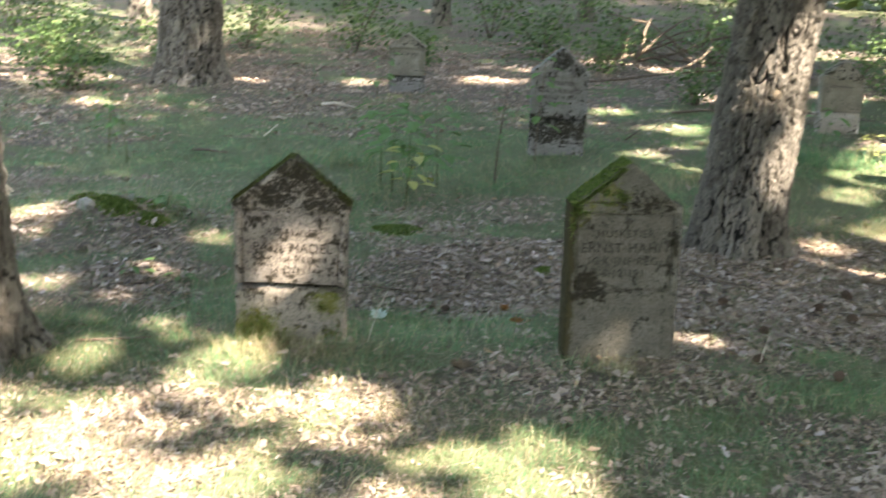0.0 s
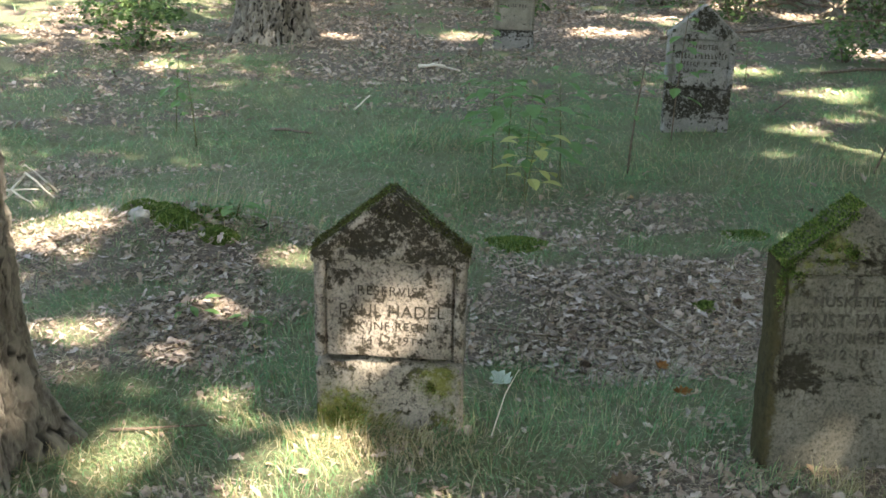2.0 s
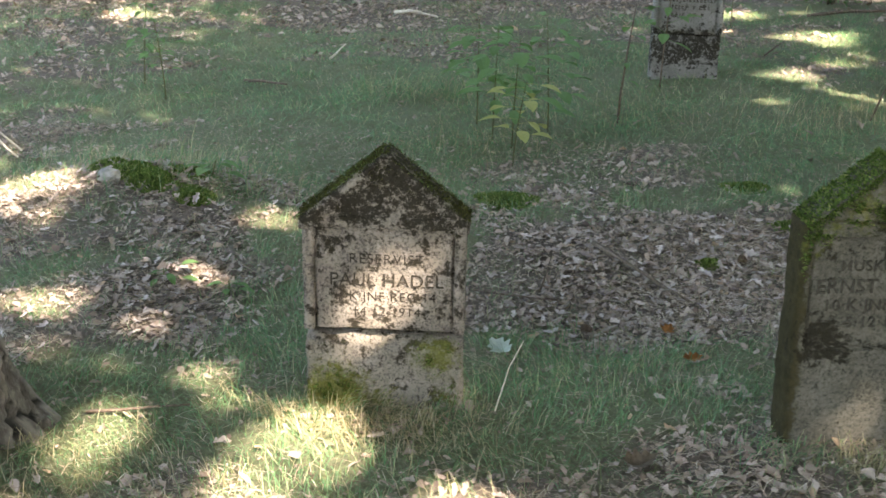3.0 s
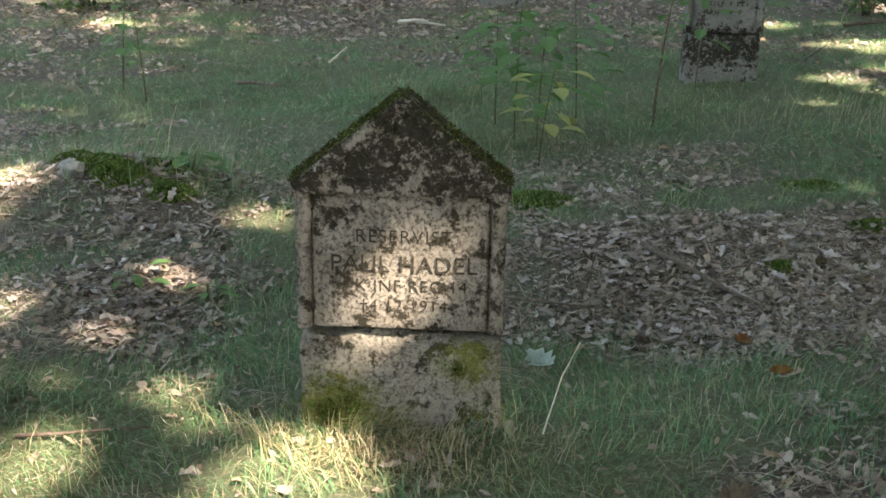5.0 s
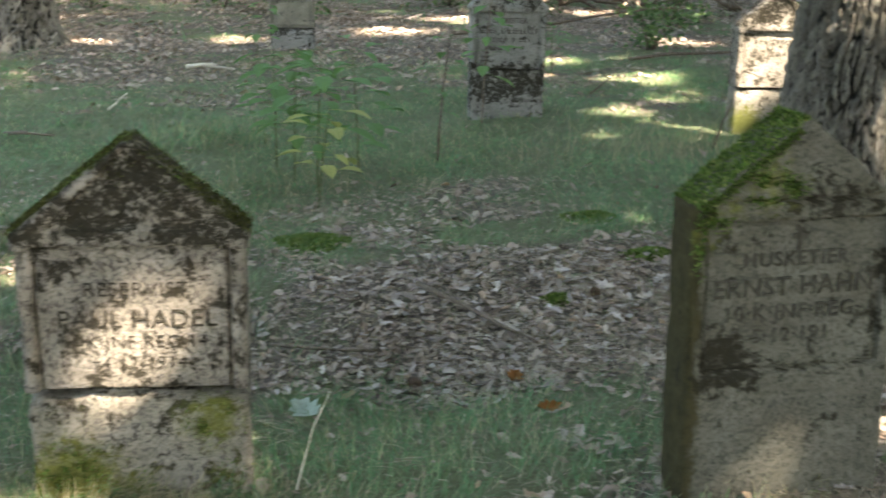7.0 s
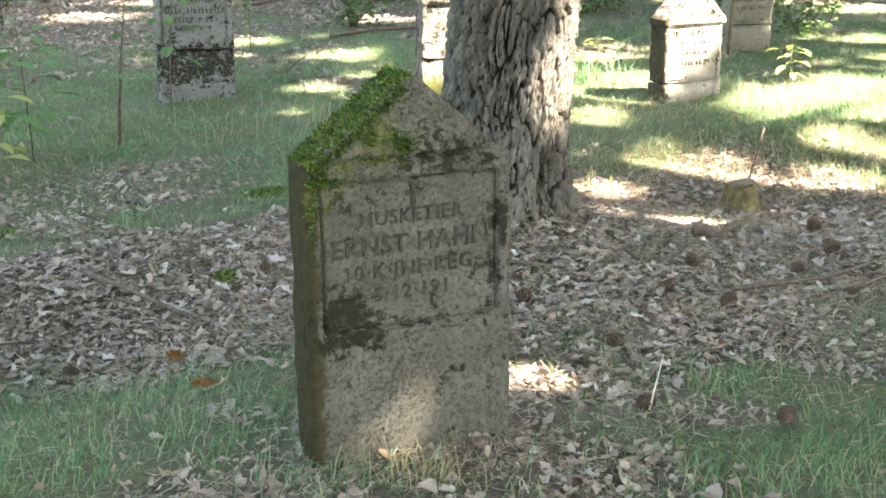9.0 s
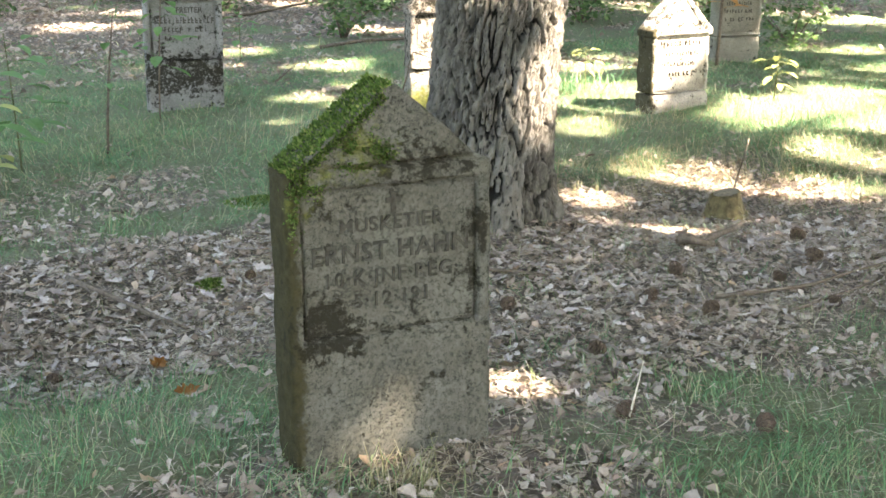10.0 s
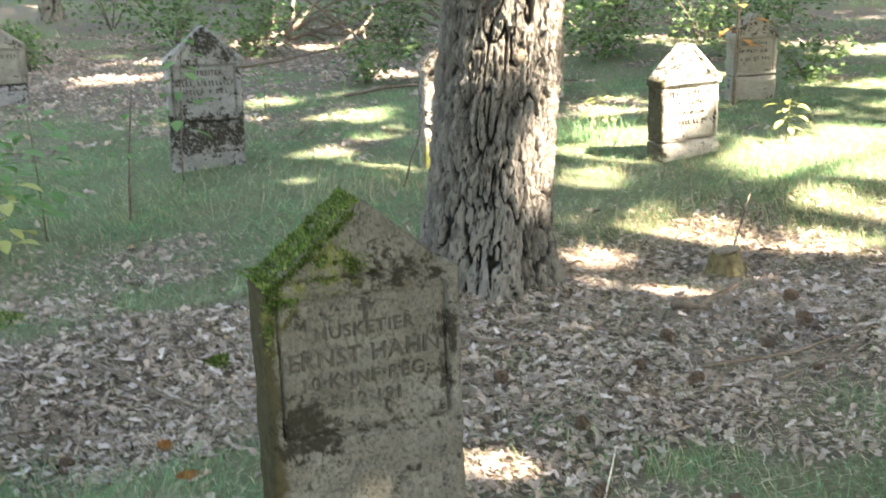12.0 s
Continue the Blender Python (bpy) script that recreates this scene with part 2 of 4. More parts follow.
M_STONE_A = stone_material("mottled_headstone", (0.28, 0.246, 0.215), 0.640, 1.2, 0.10,
                           blots=[((0.235, 0, 0.46), 0.035), ((0.225, 0, 0.36), 0.015), ((-0.19, 0, 0.33), 0.02), ((0.18, 0, 0.33), 0.035), ((0.0, 0, 0.81), 0.06), ((-0.12, 0, 0.60), 0.02),
                                  ((0.16, 0, 0.55), 0.03), ((-0.23, 0, 0.41), 0.012), ((0.15, 0, .66), .07), ((-.2, 0, .655), .04),
                                  ((-.19, 0, .56), .022), ((-.20, 0, .47), .012), ((.19, 0, .41), .018), ((.195, 0, .50), .014), ((-.05, 0, .30), .008), ((.06, 0, .605), .016), ((0.02, 0, .74), .04), ((.1, 0, .72), .05), ((-.08, 0, .625), .02), ((.2, 0, .62), .025), ((-.14, 0, .602), .03), ((.0, 0, .606), .022), ((.13, 0, .604), .026), ((-.2, 0, .52), .02)], dots=0.9, clean=0.60, speckle=0.495)
M_STONE_A_BASE = stone_material("mottled_plinth", (0.285, 0.255, 0.22), 0.27, 0.30, 0.05, [((0.165, -0.01, 0.205), 0.10), ((-0.15, 0, 0.05), 0.145), ((-.02, 0, .02), .09), ((.2, 0, .05), .06)], [((-0.16, 0, 0.25), 0.045), ((-.06, 0, .262), .02), ((0.2, 0, .26), .03), ((0.08, 0, 0.14), 0.012)], dots=0.85, clean=0.615, speckle=0.50)
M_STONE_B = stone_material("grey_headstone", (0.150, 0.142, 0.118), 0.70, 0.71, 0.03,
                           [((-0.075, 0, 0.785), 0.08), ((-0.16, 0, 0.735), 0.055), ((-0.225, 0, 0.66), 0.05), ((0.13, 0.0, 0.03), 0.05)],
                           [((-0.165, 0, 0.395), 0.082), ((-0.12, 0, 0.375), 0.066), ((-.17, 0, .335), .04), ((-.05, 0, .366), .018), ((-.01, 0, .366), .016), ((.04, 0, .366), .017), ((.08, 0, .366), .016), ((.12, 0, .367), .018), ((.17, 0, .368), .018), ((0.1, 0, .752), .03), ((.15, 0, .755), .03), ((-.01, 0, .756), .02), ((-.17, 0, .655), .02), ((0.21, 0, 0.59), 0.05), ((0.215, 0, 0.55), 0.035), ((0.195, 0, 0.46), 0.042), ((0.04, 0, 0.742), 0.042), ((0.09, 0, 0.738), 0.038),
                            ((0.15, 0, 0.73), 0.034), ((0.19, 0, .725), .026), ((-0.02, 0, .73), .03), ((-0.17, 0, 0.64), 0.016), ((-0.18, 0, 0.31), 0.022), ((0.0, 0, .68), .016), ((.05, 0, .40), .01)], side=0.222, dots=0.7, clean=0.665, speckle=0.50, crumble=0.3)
M_STONE_C = stone_material("blackened_headstone", (0.26, 0.25, 0.24), 0.12, 0.34, 0.13, (), [((0.1, 0, 0.28), 0.05), ((-0.14, 0, 0.25), 0.06), ((0, 0, .80), .10), ((.15, 0, .72), .06), ((0, 0, .3), .03)], dots=0.7, clean=0.63)
M_STONE_D = stone_material("pale_headstone", (0.42, 0.375, 0.33), 0.49, 0.66, 0.05, (), [((-0.08, 0, 0.50), 0.02), ((0.06, 0, 0.52), 0.02), ((-.19, 0, .5), .02), ((.19, 0, .48), .02), ((-.2, 0, .3), .02), ((-.2, 0, .4), .015), ((-.19, 0, .13), .02)], side=0.205, dots=0.6, clean=0.64)
M_STONE_E = stone_material("shaded_headstone", (0.25, 0.23, 0.19), 0.52, 0.8, 0.08)
# near-black tone over each whole letter
M_LETTER = plain("dark_letters", (0.012, 0.010, 0.007), (0.045, 0.037, 0.028), 90)
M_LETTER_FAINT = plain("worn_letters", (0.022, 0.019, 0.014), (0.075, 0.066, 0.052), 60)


# ---------------------------------------------------------------- ground
BUMPS = [(0.05, -0.05, 0.55, 0.40, 0.03), (0.4, 1.0, 0.9, 0.6, -0.13), (3.4, 2.3, 0.9, 0.6, -0.10),
         (-1.5, 1.95, 0.50, 0.36, 0.15), (2.25, 2.2, 0.55, 0.55, 0.05), (1.45, 0.0, 0.45, 0.4, 0.05),
         (-1.4, 0.1, 0.6, 0.6, 0.06), (-2.8, 8.2, 0.9, 0.9, 0.06), (4.6, 3.3, 1.2, 0.35, 0.06),
         (0.5, -6.0, 5.0, 2.5, 0.10)]


def ground_z(x, y):
    x, y = np.asarray(x, float), np.asarray(y, float)
    z = 0.0 * x
    for bx, by, sx, sy, h in BUMPS:
        z = z + h * np.exp(-((x - bx) / sx) ** 2 - ((y - by) / sy) ** 2)
    z = z + 0.018 * np.sin(1.9 * x + 0.7 * y) * np.cos(1.3 * y - 0.6 * x) + 0.008 * np.sin(5.1 * x - 2.0) * np.sin(4.3 * y + 1.0)
    far = np.hypot(x, y)
    return z + 0.0009 * np.maximum(far - 10, 0) ** 1.6


def grass_amount(x, y):
    """1 on turf, 0 on bare leaf litter."""
    x, y = np.asarray(x, float), np.asarray(y, float)
    wob = 0.24 * np.sin(2.3 * x + 1.1 * y) + 0.22 * np.sin(3.7 * y - 1.9 * x + 1.0) + 0.20 * np.sin(7.1 * x + 5.3 * y + 2 * np.sin(3 * y)) + 0.16 * np.sin(11.0 * y - 6.0 * x)
    g = 0.62 + wob
    for bx, by, sx, sy, h in ((1.0, 1.6, 1.1, 0.7, -0.85), (2.9, 1.6, 1.5, 1.0, -1.0), (-1.0, 1.0, 0.7, 0.5, -0.15),
                              (0.8, 4.2, 3.0, 1.5, 0.7), (4.4, 4.4, 2.2, 1.3, 0.8), (1.0, -0.3, 0.5, 0.6, -0.1),
                              (0.1, -0.35, 0.7, 0.35, 0.5), (2.45, -0.15, 0.4, 0.3, 0.6), (-1.4, 3.6, 1.5, 1.2, 0.4),
                              (-2.0, 8.0, 3.0, 1.5, -0.5), (1.0, 11.5, 4.0, 2.0, -0.4), (6.0, 8.0, 2.0, 3.0, 0.4), (0.60, 0.15, 0.45, 0.55, 0.38), (-0.7, 0.35, 0.5, 0.5, 0.2), (1.45, -0.3, 0.7, 0.4, -0.25), (0.75, -0.5, 0.5, 0.35, -0.4), (-0.2, -1.6, 1.2, 0.7, -0.1), (1.0, 0.5, 0.75, 0.30, 0.34), (1.2, 2.35, 0.55, 0.25, 0.7),
                              (-0.45, 0.65, 0.22, 0.45, 0.6), (-0.9, -0.15, 0.6, 0.4, 0.5), (2.3, 0.35, 0.6, 0.3, 0.35)):
        g = g + h * np.exp(-((x - bx) / sx) ** 2 - ((y - by) / sy) ** 2)
    return np.clip(g, 0, 1)


def build_ground():
    def axis(a, b, step, far):
        inner = np.arange(a, b + step / 2, step)
        out = np.cumsum(step * 1.22 ** np.arange(1, 30))
        out = out[out < far]
        return np.concatenate([a - out[::-1], inner, b + out])
    xs, ys = axis(-9, 12, 0.10, 420), axis(-8, 18, 0.10, 420)
    gx, gy = np.meshgrid(xs, ys)
    gz = ground_z(gx, gy)
    jit = np.random.default_rng(3).normal(0, 0.006, gz.shape)
    gz = gz + jit * (np.hypot(gx - 1, gy - 2) < 12)
    ny, nx = gx.shape
    idx = np.arange(nx * ny).reshape(ny, nx)
    faces = np.stack([idx[:-1, :-1], idx[:-1, 1:], idx[1:, 1:], idx[1:, :-1]], -1).reshape(-1, 4)
    me = raw_mesh("ground", np.stack([gx, gy, gz], -1).reshape(-1, 3), faces, True)
    at = me.attributes.new("grass", "FLOAT", "POINT")
    at.data.foreach_set("value", grass_amount(gx, gy).astype(np.float32).ravel())
    me.materials.append(M_GROUND)
    tagged(new("ground", me), "forest floor of brown leaf litter, soil and thin grass", "ground", kind="structure")


build_ground()


def on_ground(x, y, lift=0.0):
    return float(ground_z(x, y)) + lift


# ---------------------------------------------------------------- trees
def plates(u, v, around, wide, high, seed):
    """Distance to the nearest crack, and a random number, for bark plates on an unrolled trunk."""
    cols = max(int(around / wide), 6)
    cu, cv = u / around * cols, v / high
    best = np.full((3, len(u)), 9.0)
    iu, iv = np.floor(cu).astype(int), np.floor(cv).astype(int)
    g = np.random.default_rng(seed)
    jit = g.uniform(0.08, 0.92, (cols, 400, 2))
    tone = g.uniform(0, 1, (cols, 400))
    for du in (-1, 0, 1):
        for dv in (-2, -1, 0, 1, 2):
            a, b = (iu + du) % cols, (iv + dv) % 400
            q = np.hypot(iu + du + jit[a, b, 0] - cu, iv + dv + jit[a, b, 1] + 0.5 * (a % 2) - cv)
            nearer = q < best[0]
            best[1] = np.where(nearer, best[0], np.minimum(best[1], q))
            best[2] = np.where(nearer, tone[a, b], best[2])
            best[0] = np.where(nearer, q, best[0])
    return best[1] - best[0], best[2]


def trunk_mesh(radius, height, lean, flare, seed, furrow, tall=9.0, sides=72, step=0.032):
    """A trunk in long bark plates with narrow dark cracks, flaring a little at the foot."""
    zs = np.concatenate([np.arange(-0.25, height, step), np.linspace(height, tall, 14)])
    a, z = np.meshgrid(np.arange(sides) * 2 * np.pi / sides, zs)
    a, z = a.ravel(), z.ravel()
    up = np.maximum(z, 0)
    ca, sa = np.cos(a), np.sin(a)
    warp = np.array([fbm(p * radius * 14 + seed, q * radius * 14, w * 7.0, 3) for p, q, w in zip(ca, sa, z)])
    fine = np.array([fbm(p * radius * 60, q * radius * 60 + seed, w * 30.0, 3) for p, q, w in zip(ca, sa, z)])
    around = 2 * math.pi * radius
    u = a * radius + 0.055 * warp * np.sin(a / 2) ** 2
    _, tone = plates(u + 0.012 * fine, z + 5 + 0.12 * warp, around, 0.060, 0.26, seed)
    _, tone2 = plates(u, z + 9 + 0.03 * warp, around, 0.030, 0.060, seed + 1)
    fade = 0.75 + 0.25 * smooth(-0.2, 0.1, warp + 0.5 * fine)
    # wavy fissures where two slow noises change sign, long upwards; finer checks between them
    def ridge(k, kz, shift):
        return np.abs(np.array([noise.noise((p * radius * k + 0.35 * w, q * radius * k + shift, v * kz)) for p, q, v, w in zip(ca, sa, z, warp)]))
    long_cut, short_cut = ridge(24, 5.5, seed), ridge(52, 17, seed + 5.0)
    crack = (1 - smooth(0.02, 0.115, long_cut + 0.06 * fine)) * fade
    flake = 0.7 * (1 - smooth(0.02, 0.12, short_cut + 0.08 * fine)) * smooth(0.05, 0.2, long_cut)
    r0 = radius * (1 - 0.055 * up) + flare * np.exp(-up / 0.16)
    root = 1 + 0.45 * flare / radius * np.exp(-up / 0.22) * np.sin(5 * a + seed) + 0.03 * np.sin(2 * a + seed)
    r = np.maximum(r0, 0.02) * root + 0.016 * (tone - 0.5) + 0.007 * (tone2 - 0.5) + 0.012 * smooth(0.02, 0.14, long_cut) - furrow * radius * np.maximum(crack, flake * 0.6) + 0.012 * fine
    me_v = np.stack([r * ca + lean[0] * up, r * sa + lean[1] * up, z], 1)
    n = len(zs)
    idx = np.arange(n * sides).reshape(n, sides)
    nxt = np.roll(idx, -1, axis=1)
    faces = np.stack([idx[:-1], nxt[:-1], nxt[1:], idx[1:]], -1).reshape(-1, 4)
    me = raw_mesh("trunk", me_v, faces, sides < 100)
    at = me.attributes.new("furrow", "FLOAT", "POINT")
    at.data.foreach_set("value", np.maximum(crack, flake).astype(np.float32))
    tn = me.attributes.new("plate", "FLOAT", "POINT")
    tn.data.foreach_set("value", (0.6 * tone + 0.4 * tone2).astype(np.float32))
    return me


# Openings in the leaf roof, by where their light falls on the ground: x, y, radius.
GAPS = [(-0.66, -1.4, .30), (-1.0, -1.0, .04), (-0.3, -1.05, .13), (-0.03, -1.55, .36), (0.35, -1.95, .38), (-0.82, -0.42, .06), (0.02, -0.76, .13), (1.0, -1.15, .24), (1.12, -1.4, .22), (0.5, -1.1, .06), (0.6, -1.7, .28),
        (-0.28, -0.62, .05), (0.3, -0.52, .05), (-0.5, -0.78, .08), (-0.64, 0.14, .03), (-2.1, 1.85, .22), (-3.35, 6.75, .20), (-2.3, 8.6, .16), (-3.95, 8.6, .18), (-1.1, 9.4, .28), (0.3, 9.9, .40),
        (2.3, 6.9, .35), (1.8, 12.7, .5), (3.2, 2.85, .42), (3.05, 2.62, .16), (3.75, 2.5, .14), (1.84, .4, .07), (-4.7, 10, .25), (-0.95, 1.08, .04),
        (-0.26, -0.08, .04), (-0.78, -0.30, .02), (-0.85, 1.75, .06), (1.9, 5.4, .20), (2.2, 5.8, .08), (1.65, 4.6, .05), (2.15, 4.55, .04), (4.95, 4.2, .85), (3.7, 4.75, .36),
        (4.2, 2.75, .50), (5.6, 15.3, 1.0), (7.9, 9.4, .9), (4.3, 6.6, .5), (-0.25, 0.25, .055), (-0.2, -0.22, .09), (1.335, -0.035, .03)]
MORE_GAPS = [(5.0, 4.65, .5), (4.3, 3.9, .30), (2.72, 2.15, .02), (3.0, 2.05, .03), (2.78, 1.72, .0), (3.35, 1.75, .02), (2.5, 1.5, .0), (3.6, 2.15, .05), (3.35, 4.15, .26), (3.75, 5.4, .32), (4.2, 5.3, .36), (5.4, 3.7, .6), (4.75, 3.55, .28), (3.3, 3.3, .22), (2.9, 3.2, .13), (5.6, 5.2, .5), (6.5, 7.0, .5),
             (1.0, 11.3, .38), (2.6, 12.0, .45), (3.62, 4.95, .34), (2.45, 5.0, .10), (-1.03, .16, .02), (-0.94, .52, .02), (-1.42, -0.54, .20), (-1.52, -0.40, .12), (2.2, 4.98, .22), (2.38, 4.84, .14), (1.74, 2.73, .20), (2.12, 2.36, .10),
             (5.2, 3.3, .5), (-1.45, 0.62, .10), (4.5, 10.2, .5), (3.5, 2.85, .28), (4.7, 2.45, .32), (2.85, 2.55, .12), (3.9, 2.1, .08), (6.5, 11.0, .6), (3.0, 9.2, .35), (1.7, 7.9, .25), (5.7, 8.2, .4), (2.06, 2.50, .10), (3.05, 1.95, .12), (1.62, 2.81, .09), (6.6, 5.6, .6)]


# Pinholes between the leaves: small broken light over the grass before the stones.
pin = random.Random(41)
PINHOLES = [(pin.uniform(-1.9, 0.5), pin.uniform(-1.9, 0.5), pin.uniform(-.005, .04)) for _ in range(34)] + \
           [(pin.uniform(-1.2, 1.3), pin.uniform(-2.3, -0.55), pin.uniform(.01, .07)) for _ in range(22)] + \
           [(pin.uniform(2.3, 5.8), pin.uniform(2.2, 7.0), pin.uniform(-.03, .03)) for _ in range(30)] + \
           [(pin.uniform(-1.5, 3.2), pin.uniform(6.5, 12.5), pin.uniform(-.02, .06)) for _ in range(30)]


def lit(px, py, pz):
    """Whether the sun reaches the ground along the ray through these points by one of the openings."""
    gx, gy = px - SUN_XY[0] * pz, py - SUN_XY[1] * pz
    out = np.zeros(len(px), bool)
    ragged = np.random.default_rng(len(px)).uniform(-1, 1, len(px))
    for x, y, r in GAPS + MORE_GAPS + PINHOLES:
        a = np.arctan2(gy - y, gx - x)
        rr = 0.09 + 1.15 * r * (1 + 0.22 * np.sin(3 * a + x * 5) + 0.15 * np.sin(5 * a + y * 7))
        loose = 0.92 + (0.16 if r < 0.12 else 0.36) * ragged
        out |= np.hypot(gx - x, gy - y) < rr * loose
    return out


def crown_mesh(cx, cy, top, reach, count, seed):
    """Many small leaves in clumps, thinner at the rim, with the openings left free."""
    g = np.random.default_rng(seed)
    clumps = 90
    a, q = g.uniform(0, 2 * np.pi, clumps), np.sqrt(g.uniform(0, 1, clumps))
    ccx, ccy = cx + reach * q * np.cos(a), cy + reach * q * np.sin(a)
    ccz = top - 2.6 * q ** 2 - g.uniform(0, max(2.6, top - 6.8), clumps)
    pick = g.integers(0, clumps, count)
    p = np.stack([ccx[pick], ccy[pick], ccz[pick]], 1) + g.normal(0, 1, (count, 3)) * (0.62, 0.62, 0.30)
    keep = ~lit(p[:, 0], p[:, 1], p[:, 2]) & (p[:, 2] > 4.2)
    return leaf_cloud("crown", p[keep] - (cx, cy, 0), 0.16, 0.30, g)


def leaf_cloud(name, p, small, large, g, flat=0.5):
    n = len(p)
    s = g.uniform(small, large, n)[:, None]
    d = g.normal(0, 1, (n, 3)) * (1, 1, flat)
    d /= np.linalg.norm(d, axis=1)[:, None]
    e = np.cross(d, g.normal(0, 1, (n, 3)) * (0.5, 0.5, 1) + (0, 0, 0.01))
    e /= np.linalg.norm(e, axis=1)[:, None]
    nrm = np.cross(d, e)
    v = np.stack([p - d * s * .5, p + e * s * .30 + nrm * s * .05, p + d * s * .5, p - e * s * .30 + nrm * s * .05], 1).reshape(-1, 3)
    return raw_mesh(name, v, np.arange(4 * n).reshape(n, 4))


def tree(x, y, radius, lean, flare, material, label, seed, reach, leaves, top=9.5, fine=2.6):
    z = on_ground(x, y)
    t = thing("pine_tree" if material is M_PINE else "tree", pose(x, y, z), label, "tree", "trees of the grove")
    part("trunk", trunk_mesh(radius, fine, lean, flare, seed, 0.060, top - 1.5, (300 if fine > 2.8 else 160) if fine > 2 else 28, (0.013 if fine > 2.8 else 0.022) if fine > 2 else 0.05), material, t)
    g = random.Random(seed)
    for k in range(6):
        a, h = g.uniform(0, 6.28), g.uniform(4.6, top - 2.2)
        ln = reach * g.uniform(0.5, 0.8)
        pts = [(lean[0] * h + math.cos(a) * ln * f, lean[1] * h + math.sin(a) * ln * f, h + 1.1 * f - 0.4 * f * f + 0.1 * math.sin(5 * f + k)) for f in (0, .25, .5, .75, 1)]
        part("limb", tube(bmesh.new(), pts, [.075, .06, .045, .03, .012], 7), material, t)
    if leaves:
        crown = part("crown", crown_mesh(x, y, top, reach, leaves, seed), M_CROWN, t)
        crown.location.z = -z
    return t


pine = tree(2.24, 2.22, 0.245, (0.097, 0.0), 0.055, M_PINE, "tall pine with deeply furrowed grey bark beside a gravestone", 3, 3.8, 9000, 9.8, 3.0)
for a, ln, r in ((-0.6, .13, .035), (-1.75, .12, .03), (-2.6, .15, .035), (2.2, .14, .035)):
    pts = [((.20 + ln * f) * math.cos(a + .35 * f), (.20 + ln * f) * math.sin(a + .35 * f), .09 * (1 - f) ** 2 - .025) for f in (0, .3, .6, 1)]
    part("root", tube(bmesh.new(), pts, [r * 1.3, r, r * .7, r * .25], 10), M_PINE, pine)
scar = bmesh.new()
bmesh.ops.create_icosphere(scar, subdivisions=3, radius=1)
for v in scar.verts:
    k = 1 + 0.25 * fbm(v.co.x * 2, v.co.z * 2, v.co.y * 2)
    v.co = Vector((v.co.x * .030 * k, v.co.y * .022, v.co.z * .042 * k))
scar.transform(Matrix.Translation((0.128, -0.218, 0.95)))
part("branch_scar", scar, M_CUT, pine, "pale healed branch scar")
tree(-2.83, 8.25, 0.325, (0.01, 0.0), 0.09, M_BARK, "thick dark tree trunk standing in leaf litter", 8, 3.0, 5000, 10.0, 2.4)
tree(-1.36, -0.42, 0.245, (-0.02, 0.0), 0.10, M_PINE, "sunlit tree trunk with spreading roots in the grass", 12, 2.8, 3500, 9.5, 2.4)
for i, (tx, ty, tr) in enumerate([(6.3, -0.4, .2), (2.2, -6.4, .22), (8.3, 2.9, .2), (9.2, -2.2, .22), (7.2, -5.8, .2),
                                  (1.2, -8.2, .22), (11.4, 6.6, .2), (12.6, 1.6, .22), (-4.9, -4.4, .2), (-7.2, 3.2, .22),
                                  (13.5, 11.0, .22), (3.6, -11.5, .2), (7.5, 5.5, .2), (9.9, 9.3, .2), (-7.4, 9.6, .2), (6.2, 12.6, .2)]):
    tree(tx, ty, tr, (rnd(-.03, .03), rnd(-.03, .03)), 0.05, M_BARK, "slender forest tree with a leafy crown", 20 + i, 4.4 if tx > 7 else 3.9, (21000 if tx > 7 else 11500) if tx > 0 else 3000, (13.0 if tx > 7 else 9.6) + rnd(-.6, .9), 0.4)


# ---------------------------------------------------------------- gravestones
def slab_mesh(name, outline, depth_at, thick, z0, z1, nx, nz, rough, seed, worn_top=None):
    """A slab whose half width is outline(z), with the relief depth_at(x, z) on its front, front towards -y."""
    zs = np.linspace(z0, z1, nz)
    us = np.linspace(-1, 1, nx)
    verts, faces = [], []
    for back in (0, 1):
        for row in zs:
            z = row
            w0, w1 = outline(z)
            for u in us:
                x = (w0 + w1) / 2 + u * (w1 - w0) / 2
                edge = 1 - min((1 - abs(u)) * (w1 - w0) / 2 / 0.014, 1)
                n1 = fbm(x * 9 + seed, z * 9, back * 5.0, 3)
                y = thick if back else depth_at(x, z)
                y += (1 if not back else -1) * (0.010 * edge * edge * (1 + n1) + rough * n1)
                if worn_top and not back:
                    z = row - worn_top(x) * smooth(z1 - 0.10, z1, row)
                verts.append((x + rough * 0.7 * fbm(z * 11, seed, u * 3) * abs(u), y, z + rough * 0.5 * fbm(x * 13, seed + 4, z * 3)))
    idx = np.arange(2 * nz * nx).reshape(2, nz, nx)
    f, b = idx
    quads = [np.stack([f[:-1, :-1], f[:-1, 1:], f[1:, 1:], f[1:, :-1]], -1).reshape(-1, 4),
             np.stack([b[:-1, :-1], b[1:, :-1], b[1:, 1:], b[:-1, 1:]], -1).reshape(-1, 4),
             np.stack([f[:-1, 0], f[1:, 0], b[1:, 0], b[:-1, 0]], -1),
             np.stack([f[:-1, -1], b[:-1, -1], b[1:, -1], f[1:, -1]], -1),
             np.stack([f[0, :-1], b[0, :-1], b[0, 1:], f[0, 1:]], -1),
             np.stack([f[-1, :-1], f[-1, 1:], b[-1, 1:], b[-1, :-1]], -1)]
    return raw_mesh(name, verts, np.concatenate(quads), True)


